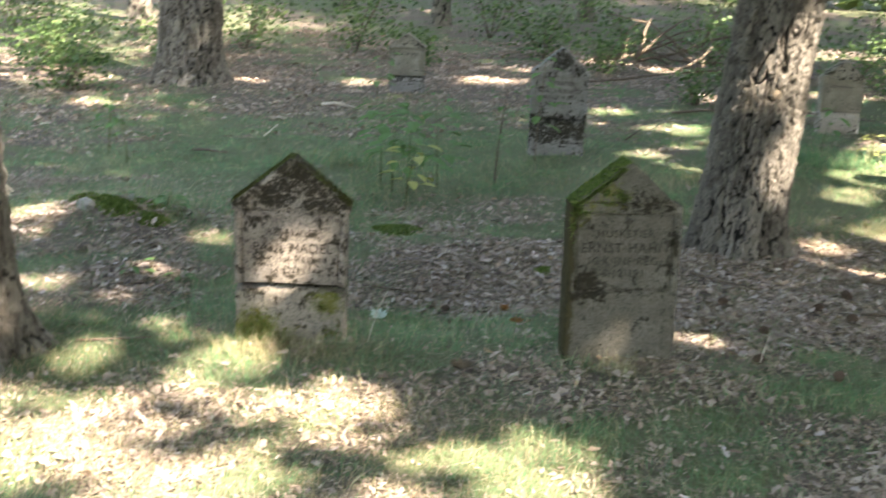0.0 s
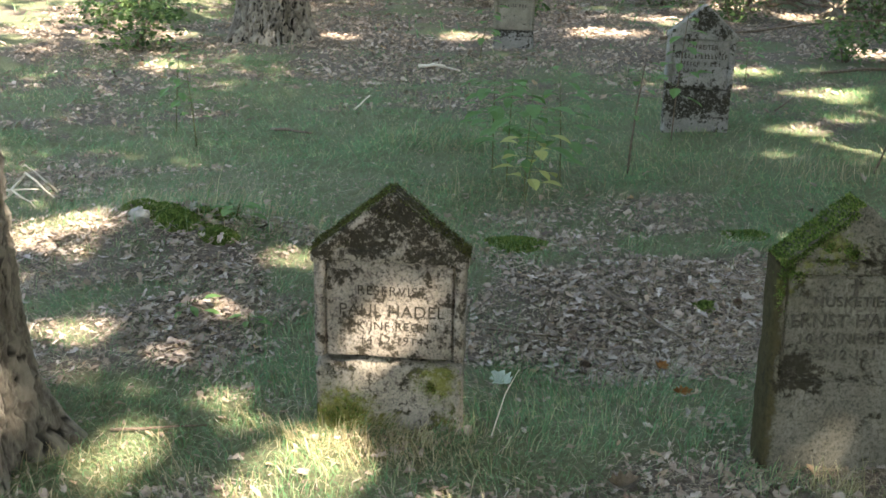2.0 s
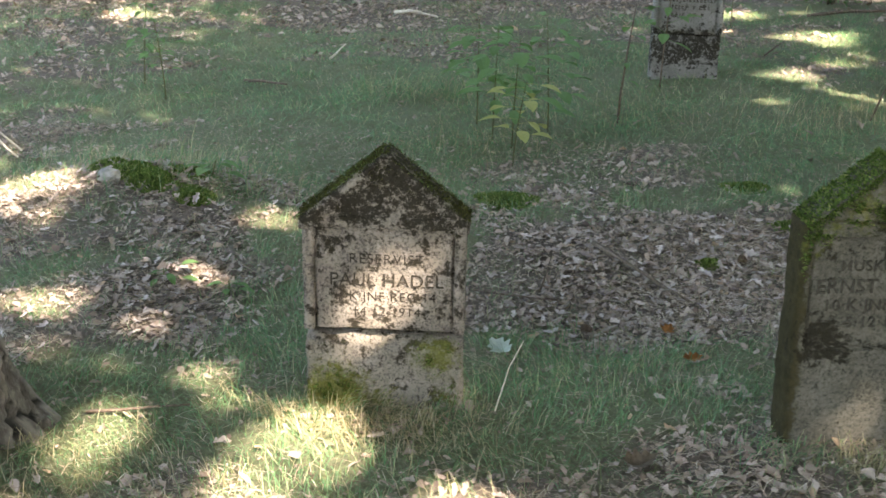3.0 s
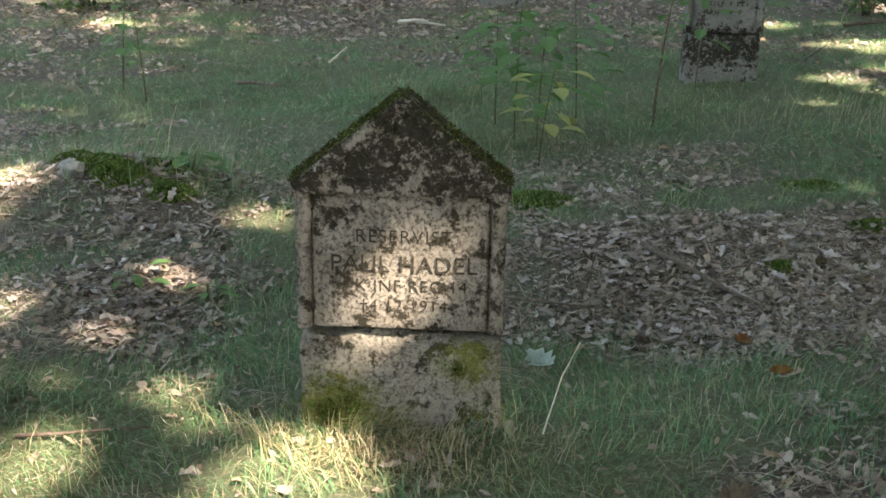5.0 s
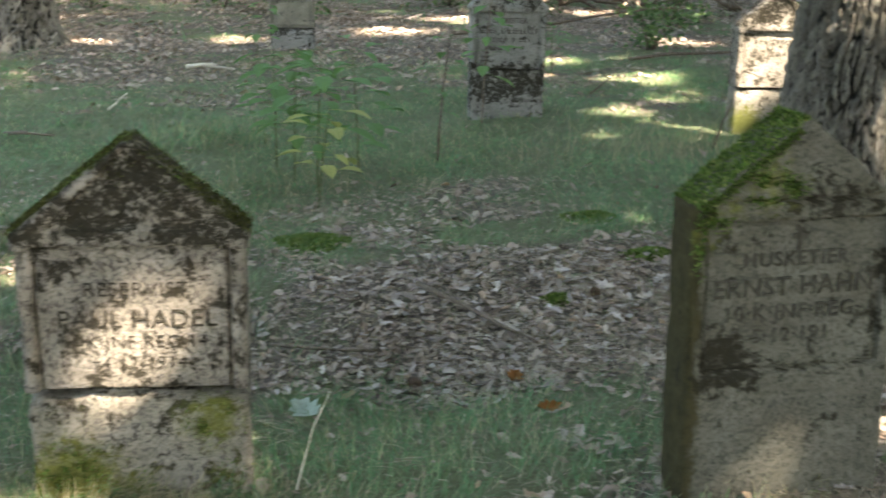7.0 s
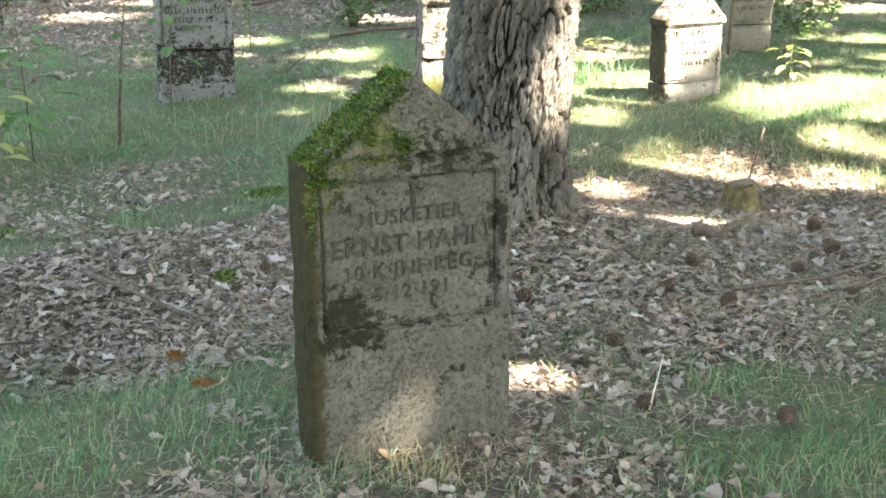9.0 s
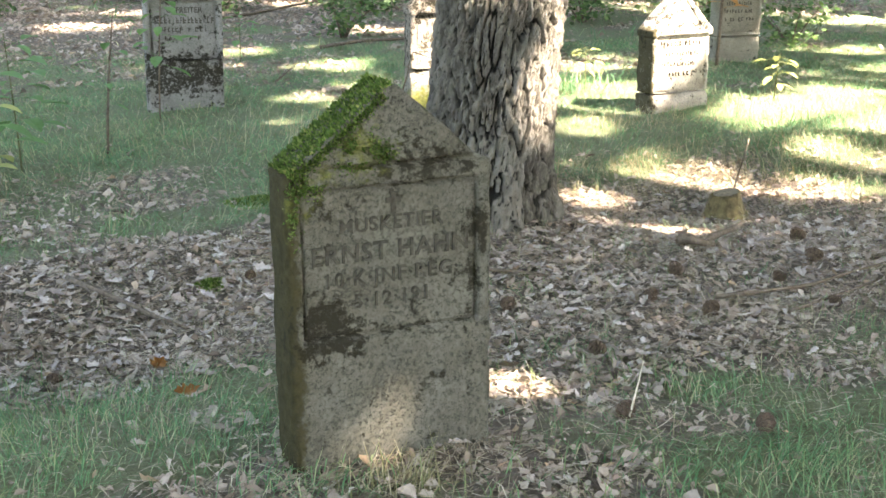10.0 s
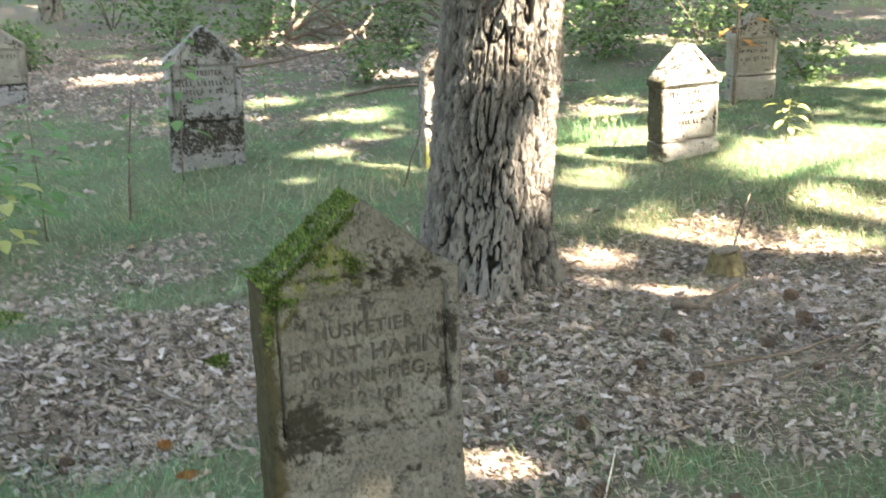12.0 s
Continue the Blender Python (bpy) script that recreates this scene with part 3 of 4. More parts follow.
def gable_outline(half, eave, apex, lip, shift=0.0, left_drop=0.0, slope_end=0.012):
    def outline(z):
        if z < eave - 0.035:
            return -half, half
        if z <= eave:
            return -half - lip, half + lip
        f = 1 - (z - eave) / (apex - eave)
        f = max(f, 0)
        return shift * (1 - f) - (half + lip) * f - slope_end * (1 - f), shift * (1 - f) + (half + lip) * f + slope_end * (1 - f)
    return outline


def text_line(words, size, material, parent, x, z, y, spacing=1.0, weight=0.0005):
    """A carved line of writing; every letter is a part."""
    cu = bpy.data.curves.new("letter", "FONT")
    cu.body, cu.size, cu.align_x, cu.extrude, cu.offset, cu.space_character = words, size, "CENTER", 0.003, weight, spacing
    cu.resolution_u = 3
    ob = new("letter", cu)
    me = bpy.data.meshes.new_from_object(ob)
    bpy.data.objects.remove(ob)
    bm = bmesh.new()
    bm.from_mesh(me)
    bmesh.ops.remove_doubles(bm, verts=bm.verts, dist=1e-5)
    bm.transform(Matrix.Translation((x, y, z)) @ Matrix.Rotation(radians(90), 4, "X"))
    seen = set()
    for v in list(bm.verts):
        if v in seen:
            continue
        island, stack = [], [v]
        seen.add(v)
        while stack:
            u = stack.pop()
            island.append(u)
            for e in u.link_edges:
                w = e.other_vert(u)
                if w not in seen:
                    seen.add(w)
                    stack.append(w)
        one = bmesh.new()
        twin = {u: one.verts.new(u.co + Vector((0, 0.0008 * math.sin(40 * u.co.x), 0))) for u in island}
        for f in {f for u in island for f in u.link_faces}:
            one.faces.new([twin[u] for u in f.verts])
        part("letter", one, material, parent)
    bm.free()


def letter_bars(parent, x, z, y, width, height, seed, material):
    """Writing too worn to read: a row of small upright bars."""
    g = random.Random(seed)
    at = x - width / 2
    while at < x + width / 2:
        w = g.uniform(0.010, 0.024)
        if g.random() > 0.12:
            bm = bmesh.new()
            h = height * g.uniform(.75, 1)
            bmesh.ops.create_cube(bm, size=1, matrix=Matrix.Translation((at, y, z + h / 2)) @ Matrix.Diagonal((w * 0.28, 0.005, h, 1)))
            for up in g.sample((0.12, 0.5, 0.88), 2):
                bmesh.ops.create_cube(bm, size=1, matrix=Matrix.Translation((at + w * .38, y, z + h * up)) @ Matrix.Diagonal((w * 0.55, 0.005, h * .2, 1)))
            part("letter", bm, material, parent)
        at += w + 0.006


def tufts(name, material, parent, spots, size, label=""):
    """Cushions of moss: short blades standing close together. spots: arrays of place and normal."""
    p, nrm = spots
    n = len(p)
    g = np.random.default_rng(n)
    d = nrm + g.normal(0, 0.45, (n, 3))
    d /= np.linalg.norm(d, axis=1)[:, None]
    s = np.cross(d, g.normal(0, 1, (n, 3)))
    s /= np.linalg.norm(s, axis=1)[:, None]
    ln = g.uniform(0.5, 1.2, n)[:, None] * size
    v = np.stack([p - s * ln * .35, p + s * ln * .35, p + d * ln], 1).reshape(-1, 3)
    return tagged(part(name, raw_mesh(name, v, np.arange(3 * n).reshape(n, 3)), material, parent, label), kind="stuff")


def slope_spots(count, half, eave, apex, thick, side, seed, along=(0, 1)):
    """Places on one roof slope of a gabled stone."""
    g = np.random.default_rng(seed)
    f = g.uniform(along[0], along[1], count)
    y = g.uniform(-0.012, thick, count)
    x = side * half * (1 - f)
    z = eave + (apex - eave) * f
    k = np.hypot(half, apex - eave)
    nrm = np.stack([np.full(count, side * (apex - eave) / k), np.zeros(count), np.full(count, half / k)], 1)
    return np.stack([x, y, z], 1) + nrm * g.uniform(-.004, .010, count)[:, None], nrm


def gable_stone(m, half, eave, apex, joint, thick, material, base_material, label, detail, lines, panel, base_out=0.0, sink=0.12, seed=1, letters=None, gap=0.011, worn_top=None, weight=0.0005):
    """A gabled headstone with a framed, sunk panel on a separate plinth."""
    t = thing("gravestone", m, label, "gravestone", "gravestones of the war cemetery")
    px, pz0, pz1 = panel

    def front(x, z):
        y = 0.0
        if abs(x) < px and pz0 < z < pz1:
            y += 0.010
        elif abs(x) < px + 0.009 and pz0 - 0.008 < z < pz1 + 0.008:
            y += 0.026
        if z > eave - 0.035:
            y -= 0.012
        if eave < z:
            f = (z - eave) / (apex - eave)
            inner = (half - 0.05) * (1 - f) - 0.01
            if abs(x) < inner and f > 0.06:
                y += 0.008
        return y
    part("headstone", slab_mesh("headstone", gable_outline(half, eave, apex, 0.010, 0.008), front, thick, joint + gap, apex, detail, int(detail * 1.3), 0.0045, seed), material, t)
    part("plinth", slab_mesh("plinth", lambda z: (-half + 0.004, half - 0.004), lambda x, z: -base_out + 0.022 * smooth(joint - 0.035, joint, z + 0.03 * fbm(x * 7, 3.1, seed)) + 0.008 * fbm(x * 5, z * 5, seed),
                             thick + 0.01,
                             -sink, joint, detail, detail // 2, 0.006, seed + 9, worn_top), base_material, t, "rough plinth block stained dark along its top")
    for words, size, z, squeeze in lines:
        if words.startswith("#"):
            letter_bars(t, 0, z, 0.009, float(words[1:]), size, int(z * 1000), letters or M_LETTER_FAINT)
        else:
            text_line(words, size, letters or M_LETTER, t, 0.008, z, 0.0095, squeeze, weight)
    return t


# the stone read first
stone_a = gable_stone(pose(0.004, 0.0, 0.0, 0, 0, 4), 0.250, 0.645, 0.850, 0.268, 0.115, M_STONE_A, M_STONE_A_BASE,
                      "pale gabled gravestone mottled with black lichen on a mossy plinth", 96,
                      [("RESERVIST", 0.046, 0.502, 1.12), ("PAUL HADEL", 0.060, 0.428, 1.03), ("4·K·JNF·REG·14", 0.042, 0.380, 1.12), ("†4·12·1914", 0.042, 0.330, 1.12)],
                      (0.208, 0.280, 0.612), base_out=-0.004, seed=2, weight=-0.0004,
                      worn_top=lambda x: 0.030 * smooth(0.07, 0.15, x) + 0.024 * (1 - smooth(-0.17, -0.09, x)) + 0.004 * math.sin(40 * x))
for side, seed in ((-1, 1), (1, 2)):
    tufts("moss", M_DARKMOSS, stone_a, slope_spots(4200, .260, .644, .851, .12, side, seed), 0.006, "dark dry moss on the gable")
    tufts("moss", M_MOSS, stone_a, slope_spots(900, .260, .644, .851, .12, side, seed + 6, (0.45, 1)), 0.005)
g = np.random.default_rng(66)


def face_moss(stone, material, places, size, y, label=""):
    """Moss on the upright face of a stone: x, z, spread across, spread upwards, count."""
    px = np.concatenate([g.normal(x, sx, n) for x, z, sx, sz, n in places])
    pz = np.concatenate([g.normal(z, sz, n) for x, z, sx, sz, n in places])
    keep = fbm_many(px * 22, pz * 22) > -0.08
    px, pz = px[keep], pz[keep]
    p = np.stack([px, np.full(len(px), y), pz], 1)
    return tufts("moss", material, stone, (p, np.tile((0, -1.0, 0.35), (len(p), 1))), size, label)


def fbm_many(a, b):
    return np.array([fbm(u, v, 3.3, 2) for u, v in zip(a, b)])


face_moss(stone_a, M_MOSS, [(-0.16, 0.06, .055, .045, 1100), (-.06, .03, .06, .03, 500), (.165, .20, .028, .022, 420), (.21, .07, .02, .04, 120)], 0.009, -0.004, "yellow-green moss on the plinth")
face_moss(stone_a, M_DARKMOSS, [(.19, .195, .03, .025, 500), (-.17, .235, .03, .012, 350), (-.20, .66, .05, .02, 500), (.22, .655, .03, .025, 500), (.0, .82, .05, .025, 500), (.06, .77, .05, .03, 400)], 0.006, -0.006, "dark moss in the hollows")

# the leaning grey stone under the pine
stone_b = thing("gravestone", pose(1.464, -0.06, -0.004, -1.0, 0, 12), "grey gabled gravestone with bright green moss on its shoulder", "gravestone", "gravestones of the war cemetery")


def front_b(x, z):
    y = 0.0
    if abs(x) < 0.214 and 0.362 < z < 0.703:
        y += 0.008
        if x > 0.204 or z > 0.695 or z < 0.370 or x < -0.206:
            y += 0.014
    if z < 0.362:
        y -= 0.003 + 0.004 * fbm(x * 6, z * 6, 4.0)
    if 0.703 < z < 0.742:
        y -= 0.004
    if 0.742 < z < 0.754 and x > -0.05:
        y += 0.016
    if z > 0.754:
        y -= 0.012
    return y


def outline_b(z):
    """Straight sides, a narrow ledge at each shoulder, then the gable."""
    if z < 0.738:
        return -0.245, 0.245
    if z < 0.756:
        f = (z - 0.738) / 0.018
        return -0.245 + 0.03 * f, 0.245 - 0.055 * f
    f = (z - 0.756) / (0.922 - 0.756)
    return -0.215 * (1 - f) - 0.014, 0.19 * (1 - f) + 0.014


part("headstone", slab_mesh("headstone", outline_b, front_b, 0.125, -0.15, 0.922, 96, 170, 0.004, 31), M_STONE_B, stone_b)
for words, size, z, squeeze in (("MUSKETIER", 0.046, 0.601, 1.10), ("ERNST HAHN", 0.060, 0.534, 1.06), ("10·K·JNF·REG·", 0.048, 0.480, 1.14), ("5·12·191", 0.046, 0.428, 1.16)):
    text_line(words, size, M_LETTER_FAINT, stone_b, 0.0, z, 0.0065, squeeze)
cross = bmesh.new()
for w, h, dz in ((.012, .05, 0), (.036, .012, .006)):
    bmesh.ops.create_cube(cross, size=1, matrix=Matrix.Translation((0.005, 0.007, 0.660 + dz)) @ Matrix.Diagonal((w, .006, h, 1)))
part("cross", cross, M_LETTER_FAINT, stone_b, "small carved cross")
tufts("moss", M_MOSS, stone_b, slope_spots(6500, .236, .738, .924, .125, -1, 5), 0.010, "bright green moss on the sloping top")
k = 1500
f = g.uniform(0.0, 0.9, k)
band = np.abs(g.normal(0, 0.007, k))
edge_moss = np.stack([-.236 * (1 - f) + band, np.full(k, -.012), .738 + .186 * f - band], 1)
tufts("moss", M_MOSS, stone_b, (edge_moss, np.tile((-.4, -.8, 0.4), (k, 1))), 0.008)
face_moss(stone_b, M_MOSS, [(-.075, .785, .030, .018, 900), (-.11, .765, .03, .012, 400), (-.02, .775, .02, .012, 200)], 0.008, -0.017)
face_moss(stone_b, M_MOSS, [(-.195, .715, .022, .014, 420), (-.232, .66, .008, .03, 260), (.13, .02, .04, .02, 300)], 0.009, -0.008)

# stones further back
gable_stone(pose(1.145, 5.22, -0.02, 0, 0.8, 3), 0.235, 0.70, 0.90, 0.31, 0.13, M_STONE_C, M_STONE_C, "grey gabled gravestone with a blackened base in tall grass", 56,
            [("GEFREITER", .045, .60, 1.0), ("#0.34", .042, .535, 1), ("#0.26", .030, .485, 1), ("#0.22", .030, .435, 1)], (0.19, 0.33, 0.66), seed=5, letters=M_LETTER_FAINT)
gable_stone(pose(4.05, 4.46, 0.0, 0, 0, 17), 0.218, 0.495, 0.70, 0.115, 0.15, M_STONE_D, M_STONE_D, "pale gabled gravestone in full sun", 64,
            [("#0.30", .03, .40, 1), ("#0.26", .03, .34, 1), ("#0.28", .028, .28, 1), ("#0.16", .028, .22, 1)], (0.178, 0.135, 0.455), base_out=0.012, seed=7, letters=M_LETTER)
gable_stone(pose(5.36, 6.45, 0.0, 0, 0, 6), 0.19, 0.52, 0.68, 0.20, 0.13, M_STONE_E, M_STONE_E, "weathered grey gravestone standing in shade", 40,
            [("#0.26", .03, .44, 1), ("#0.22", .03, .38, 1), ("#0.24", .03, .32, 1)], (0.15, 0.23, 0.48), seed=9)
gable_stone(pose(-0.53, 8.65, 0.0, 0, 0, 0), 0.195, 0.50, 0.64, 0.17, 0.13, M_STONE_E, M_STONE_C, "dark gravestone in shade behind the grass", 32, [("#0.26", .03, .40, 1)], (0.15, 0.2, 0.46), seed=11)
gable_stone(pose(2.66, 4.72, 0.0, 0, 1.0, 4), 0.225, 0.62, 0.84, 0.26, 0.14, M_STONE_A, M_STONE_A_BASE, "sunlit gabled gravestone half behind the pine", 48,
            [("#0.3", .03, .52, 1), ("#0.28", .03, .45, 1)], (0.18, 0.28, 0.585), seed=13)
# sunlight on the foot is put into its colour by the paler stone
gable_stone(pose(3.85, 7.2, 0.0, 0, 0, 4), 0.20, 0.54, 0.70, 0.2, 0.13, M_STONE_E, M_STONE_D, "small grey gravestone with a foot coloured paler as if sunlit", 32, [("#0.26", .03, .44, 1)], (0.16, 0.22, 0.5), seed=15)


# ---------------------------------------------------------------- low plants and litter
def blades(name, material, px, py, length, width, seed, label, category, droop=0.5, flat=0.15):
    """Bent grass blades rooted at the given places; one object of many."""
    g = np.random.default_rng(seed)
    n = len(px)
    base = np.stack([px, py, ground_z(px, py) - 0.01], 1)
    swirl = 2.4 * np.sin(1.7 * px + 2.6 * np.sin(1.3 * py)) + 1.9 * np.sin(2.9 * py - 1.1 * px)
    a = swirl + g.normal(0, 1.15, n)
    lean = g.uniform(flat, 1.0, n) * droop
    ln = length * g.uniform(0.45, 1.25, n)
    w = (width * g.uniform(0.6, 1.3, n))[:, None]
    d = np.stack([np.cos(a), np.sin(a), np.zeros(n)], 1)
    s = np.stack([-np.sin(a), np.cos(a), np.zeros(n)], 1)
    up = np.array([0, 0, 1.0])
    mid = base + up * (ln * 0.55 * np.cos(lean * .65))[:, None] + d * (ln * .55 * np.sin(lean * .65))[:, None]
    tip = mid + up * (ln * .5 * np.cos(lean * 1.35))[:, None] + d * (ln * .5 * np.sin(lean * 1.35))[:, None]
    v = np.stack([base - s * w, base + s * w, mid + s * w * .8, mid - s * w * .8, tip + s * w * .15, tip - s * w * .15], 1).reshape(-1, 3)
    i = 6 * np.arange(n)[:, None]
    f = np.concatenate([i + (0, 1, 2, 3), i + (3, 2, 4, 5)])
    me = raw_mesh(name, v, f)
    me.materials.append(material)
    return tagged(new(name, me), label, category, kind="stuff")


def scatter(x0, x1, y0, y1, count, seed, weight):
    g = np.random.default_rng(seed)
    x, y = g.uniform(x0, x1, count), g.uniform(y0, y1, count)
    keep = g.uniform(0, 1, count) < weight(x, y)
    return x[keep], y[keep]


def clumpy(x, y, k=6.0):
    return np.clip(0.5 + 0.6 * np.sin(k * x + 2.1 * np.sin(k * .7 * y)) * np.cos(k * .9 * y + 1.7 * np.sin(k * .6 * x)), 0, 1)


def worn(x, y):
    """0 where the turf has worn through to the litter, 1 where it is dense."""
    a = clumpy(x + 0.5 * y, y - 0.3 * x, 1.7)
    b = clumpy(x - 0.4 * y + 2, y + 0.5 * x, 4.1)
    return np.clip(1.35 * (0.5 * a + 0.5 * b) - 0.12, 0.05, 1).clip(0.22 * (y > 2.8), 1)


def turf(x, y):
    fine = 0.15 + 0.85 * clumpy(x + 0.3 * y, y - 0.4 * x, 15.0)
    return np.clip(grass_amount(x, y) * 1.2 - 0.12, 0.03, 1) * (worn(x, y) + 0.35 * (y < 2.6)).clip(0, 1) * fine * (0.35 + 0.65 * clumpy(x, y))


x, y = scatter(-3.2, 5.2, -2.6, 3.0, 380000, 1, turf)
blades("grass", M_GRASS, x, y, 0.092, 0.0012, 1, "short thin green grass on the forest floor", "grass", 1.8, 0.35)
x, y = scatter(-4.5, 7.5, 3.0, 8.0, 400000, 2, turf)
blades("grass", M_GRASS, x, y, 0.125, 0.0016, 2, "soft green grass round the further gravestones", "grass", 2.2, 0.5)
x, y = scatter(-8, 11, 8.0, 17.0, 26000, 3, turf)
blades("grass", M_GRASS, x, y, 0.16, 0.005, 3, "distant woodland grass", "grass", 1.8, 0.4)


def round_spots(spots, seed):
    g = np.random.default_rng(seed)
    xs, ys = [], []
    for cx, cy, r, n in spots:
        xs.append(g.normal(cx, r, n))
        ys.append(g.normal(cy, r * 0.55, n))
    return np.concatenate(xs), np.concatenate(ys)


x, y = round_spots([(-0.12, -0.10, .14, 900), (0.1, -0.16, .16, 600), (1.45, -0.2, .05, 200), (-0.9, -0.5, .3, 700), (0.7, -1.1, .5, 1200), (-0.4, -1.3, .5, 1000),
                    (1.95, -0.3, .3, 160), (0.0, -1.6, .8, 1500), (0.6, -0.75, .35, 500), (-1.3, 2.0, .3, 320), (-1.5, 2.15, .22, 420)], 5)
blades("dry_grass", M_STRAW, x, y, 0.10, 0.0014, 5, "dry straw-coloured grass at the foot of the stones", "dry grass", 2.1)
x, y = round_spots([(-0.25, -0.06, .10, 160), (2.3, -0.25, .22, 420), (-0.42, 0.45, .12, 160), (-0.45, 0.95, .15, 160), (0.42, 0.2, .12, 150), (-0.62, 0.1, .2, 160), (4.5, 3.2, .5, 700), (-1.2, 2.0, .22, 420), (-1.55, 2.1, .2, 300),
                    (1.2, -0.15, .1, 120), (2.1, -0.8, .22, 420)], 6)
blades("grass", M_GRASS, x, y, 0.11, 0.0016, 6, "longer green grass tufts", "grass", 1.9, 0.3)
x, y = round_spots([(3.25, 5.5, .22, 420), (3.6, 5.3, .2, 260), (-0.5, 4.3, .22, 160), (-1.25, 2.15, .16, 90), (4.6, 3.9, .3, 260)], 28)
blades("grass", M_GRASS, x, y, 0.24, 0.0022, 28, "long arching green grass tufts", "grass", 1.7, 0.3)
x, y = round_spots([(-0.5, 4.3, .3, 260), (-1.4, 2.35, .3, 260), (0.0, 3.2, .3, 200), (1.5, 4.0, .5, 300), (3.3, 5.9, .25, 200), (2.2, 4.2, .4, 200)], 8)
blades("grass", M_STRAW, x, y, 0.16, 0.0014, 8, "wispy pale grass stalks", "dry grass", 1.5)
x, y = round_spots([(3.3, 2.95, .4, 1300), (4.2, 3.0, .5, 1500), (3.6, 4.2, .35, 500), (4.9, 4.4, .4, 700)], 18)
blades("dry_grass", M_STRAW, x, y, 0.11, 0.0014, 18, "flattened straw-coloured grass in the sun", "dry grass", 2.4)
x, y = scatter(-3.2, 5.2, -2.6, 3.4, 120000, 15, lambda x, y: 0.30 + 0.55 * clumpy(x - 1, y, 3.1) * np.clip(grass_amount(x, y) + .25, 0, 1))
blades("dry_grass", M_THIN, x, y, 0.085, 0.0009, 9, "thin withered grass lying over the leaves", "dry grass", 2.3)


x, y = scatter(-4.5, 7.5, 3.4, 8.0, 110000, 25, lambda x, y: 0.15 + 0.85 * clumpy(x - 2, y + 1, 2.3) * clumpy(x, y + 5, 9.0))
blades("dry_grass", M_THIN, x, y, 0.13, 0.0012, 25, "withered grass bent over between the green tufts", "dry grass", 2.3, 0.4)


def litter(name, x, y, size, seed, label):
    """Flat to curled dead leaves of all sizes; each is a folded blade with an uneven, lobed outline."""
    g = np.random.default_rng(seed)
    n = len(x)
    c = np.stack([x, y, ground_z(x, y) + 0.004 + 0.009 * g.uniform(0, 1, n)], 1)
    a = g.uniform(0, 2 * np.pi, n)
    ln = (size * np.clip(np.exp(g.normal(0, 0.36, n)), 0.4, 1.75))[:, None]
    d = np.stack([np.cos(a), np.sin(a), g.normal(0, 0.30, n)], 1)
    s = np.stack([-np.sin(a), np.cos(a), g.normal(0, 0.42, n)], 1)
    up = np.array([0, 0, 1.0])
    curl = np.abs(g.normal(0, 0.22, n))[:, None]
    w = g.uniform(0.07, 0.34, (n, 6, 1))

    def rim(along, side, k):
        return c + d * ln * along + side * s * ln * w[:, k] + up * ln * curl * (0.3 + 2.0 * w[:, k])
    v = np.stack([c - d * ln * .5, c + d * ln * .5 + up * ln * curl * .7,
                  rim(-.27, 1, 0), rim(.0, 1, 1), rim(.26, 1, 2), rim(-.27, -1, 3), rim(.0, -1, 4), rim(.26, -1, 5)], 1).reshape(-1, 3)
    i = 8 * np.arange(n)[:, None]
    f = np.concatenate([i + (0, 1, 4, 3), i + (1, 0, 6, 7)])
    h = np.concatenate([i + (0, 3, 2), i + (0, 5, 6)])
    f = np.concatenate([np.concatenate([f[:, :3], f[:, [0, 2, 3]]]), h])
    me = raw_mesh(name, v, f)
    me.materials.append(M_LITTER)
    return tagged(new(name, me), label, "leaf litter", kind="stuff")


def needles(name, x, y, size, seed, label):
    """Thin dry needles and stalks lying across the leaves."""
    g = np.random.default_rng(seed)
    n = len(x)
    a = g.uniform(0, 2 * np.pi, n)
    ln = (size * np.exp(g.normal(0, 0.4, n)))[:, None]
    w = g.uniform(0.0006, 0.0014, n)[:, None]
    d = np.stack([np.cos(a), np.sin(a), g.normal(0, 0.12, n)], 1)
    s = np.stack([-np.sin(a), np.cos(a), np.zeros(n)], 1)
    c = np.stack([x, y, ground_z(x, y) + 0.012 + 0.006 * g.uniform(0, 1, n)], 1)
    sag = np.stack([np.zeros(n), np.zeros(n), g.uniform(-.05, .10, n)], 1) * ln + s * ln * g.normal(0, .07, n)[:, None]
    v = np.stack([c - d * ln * .5 - s * w, c - d * ln * .5 + s * w, c + sag + s * w, c + sag - s * w, c + d * ln * .5 + s * w * .6, c + d * ln * .5 - s * w * .6], 1).reshape(-1, 3)
    i = 6 * np.arange(n)[:, None]
    me = raw_mesh(name, v, np.concatenate([i + (0, 1, 2, 3), i + (3, 2, 4, 5)]))
    me.materials.append(M_NEEDLE)
    return tagged(new(name, me), label, "needles", kind="stuff")


def bare(x, y):
    return np.clip(1.0 - 1.25 * grass_amount(x, y) * (0.7 + 0.3 * worn(x, y)), 0.06, 1)


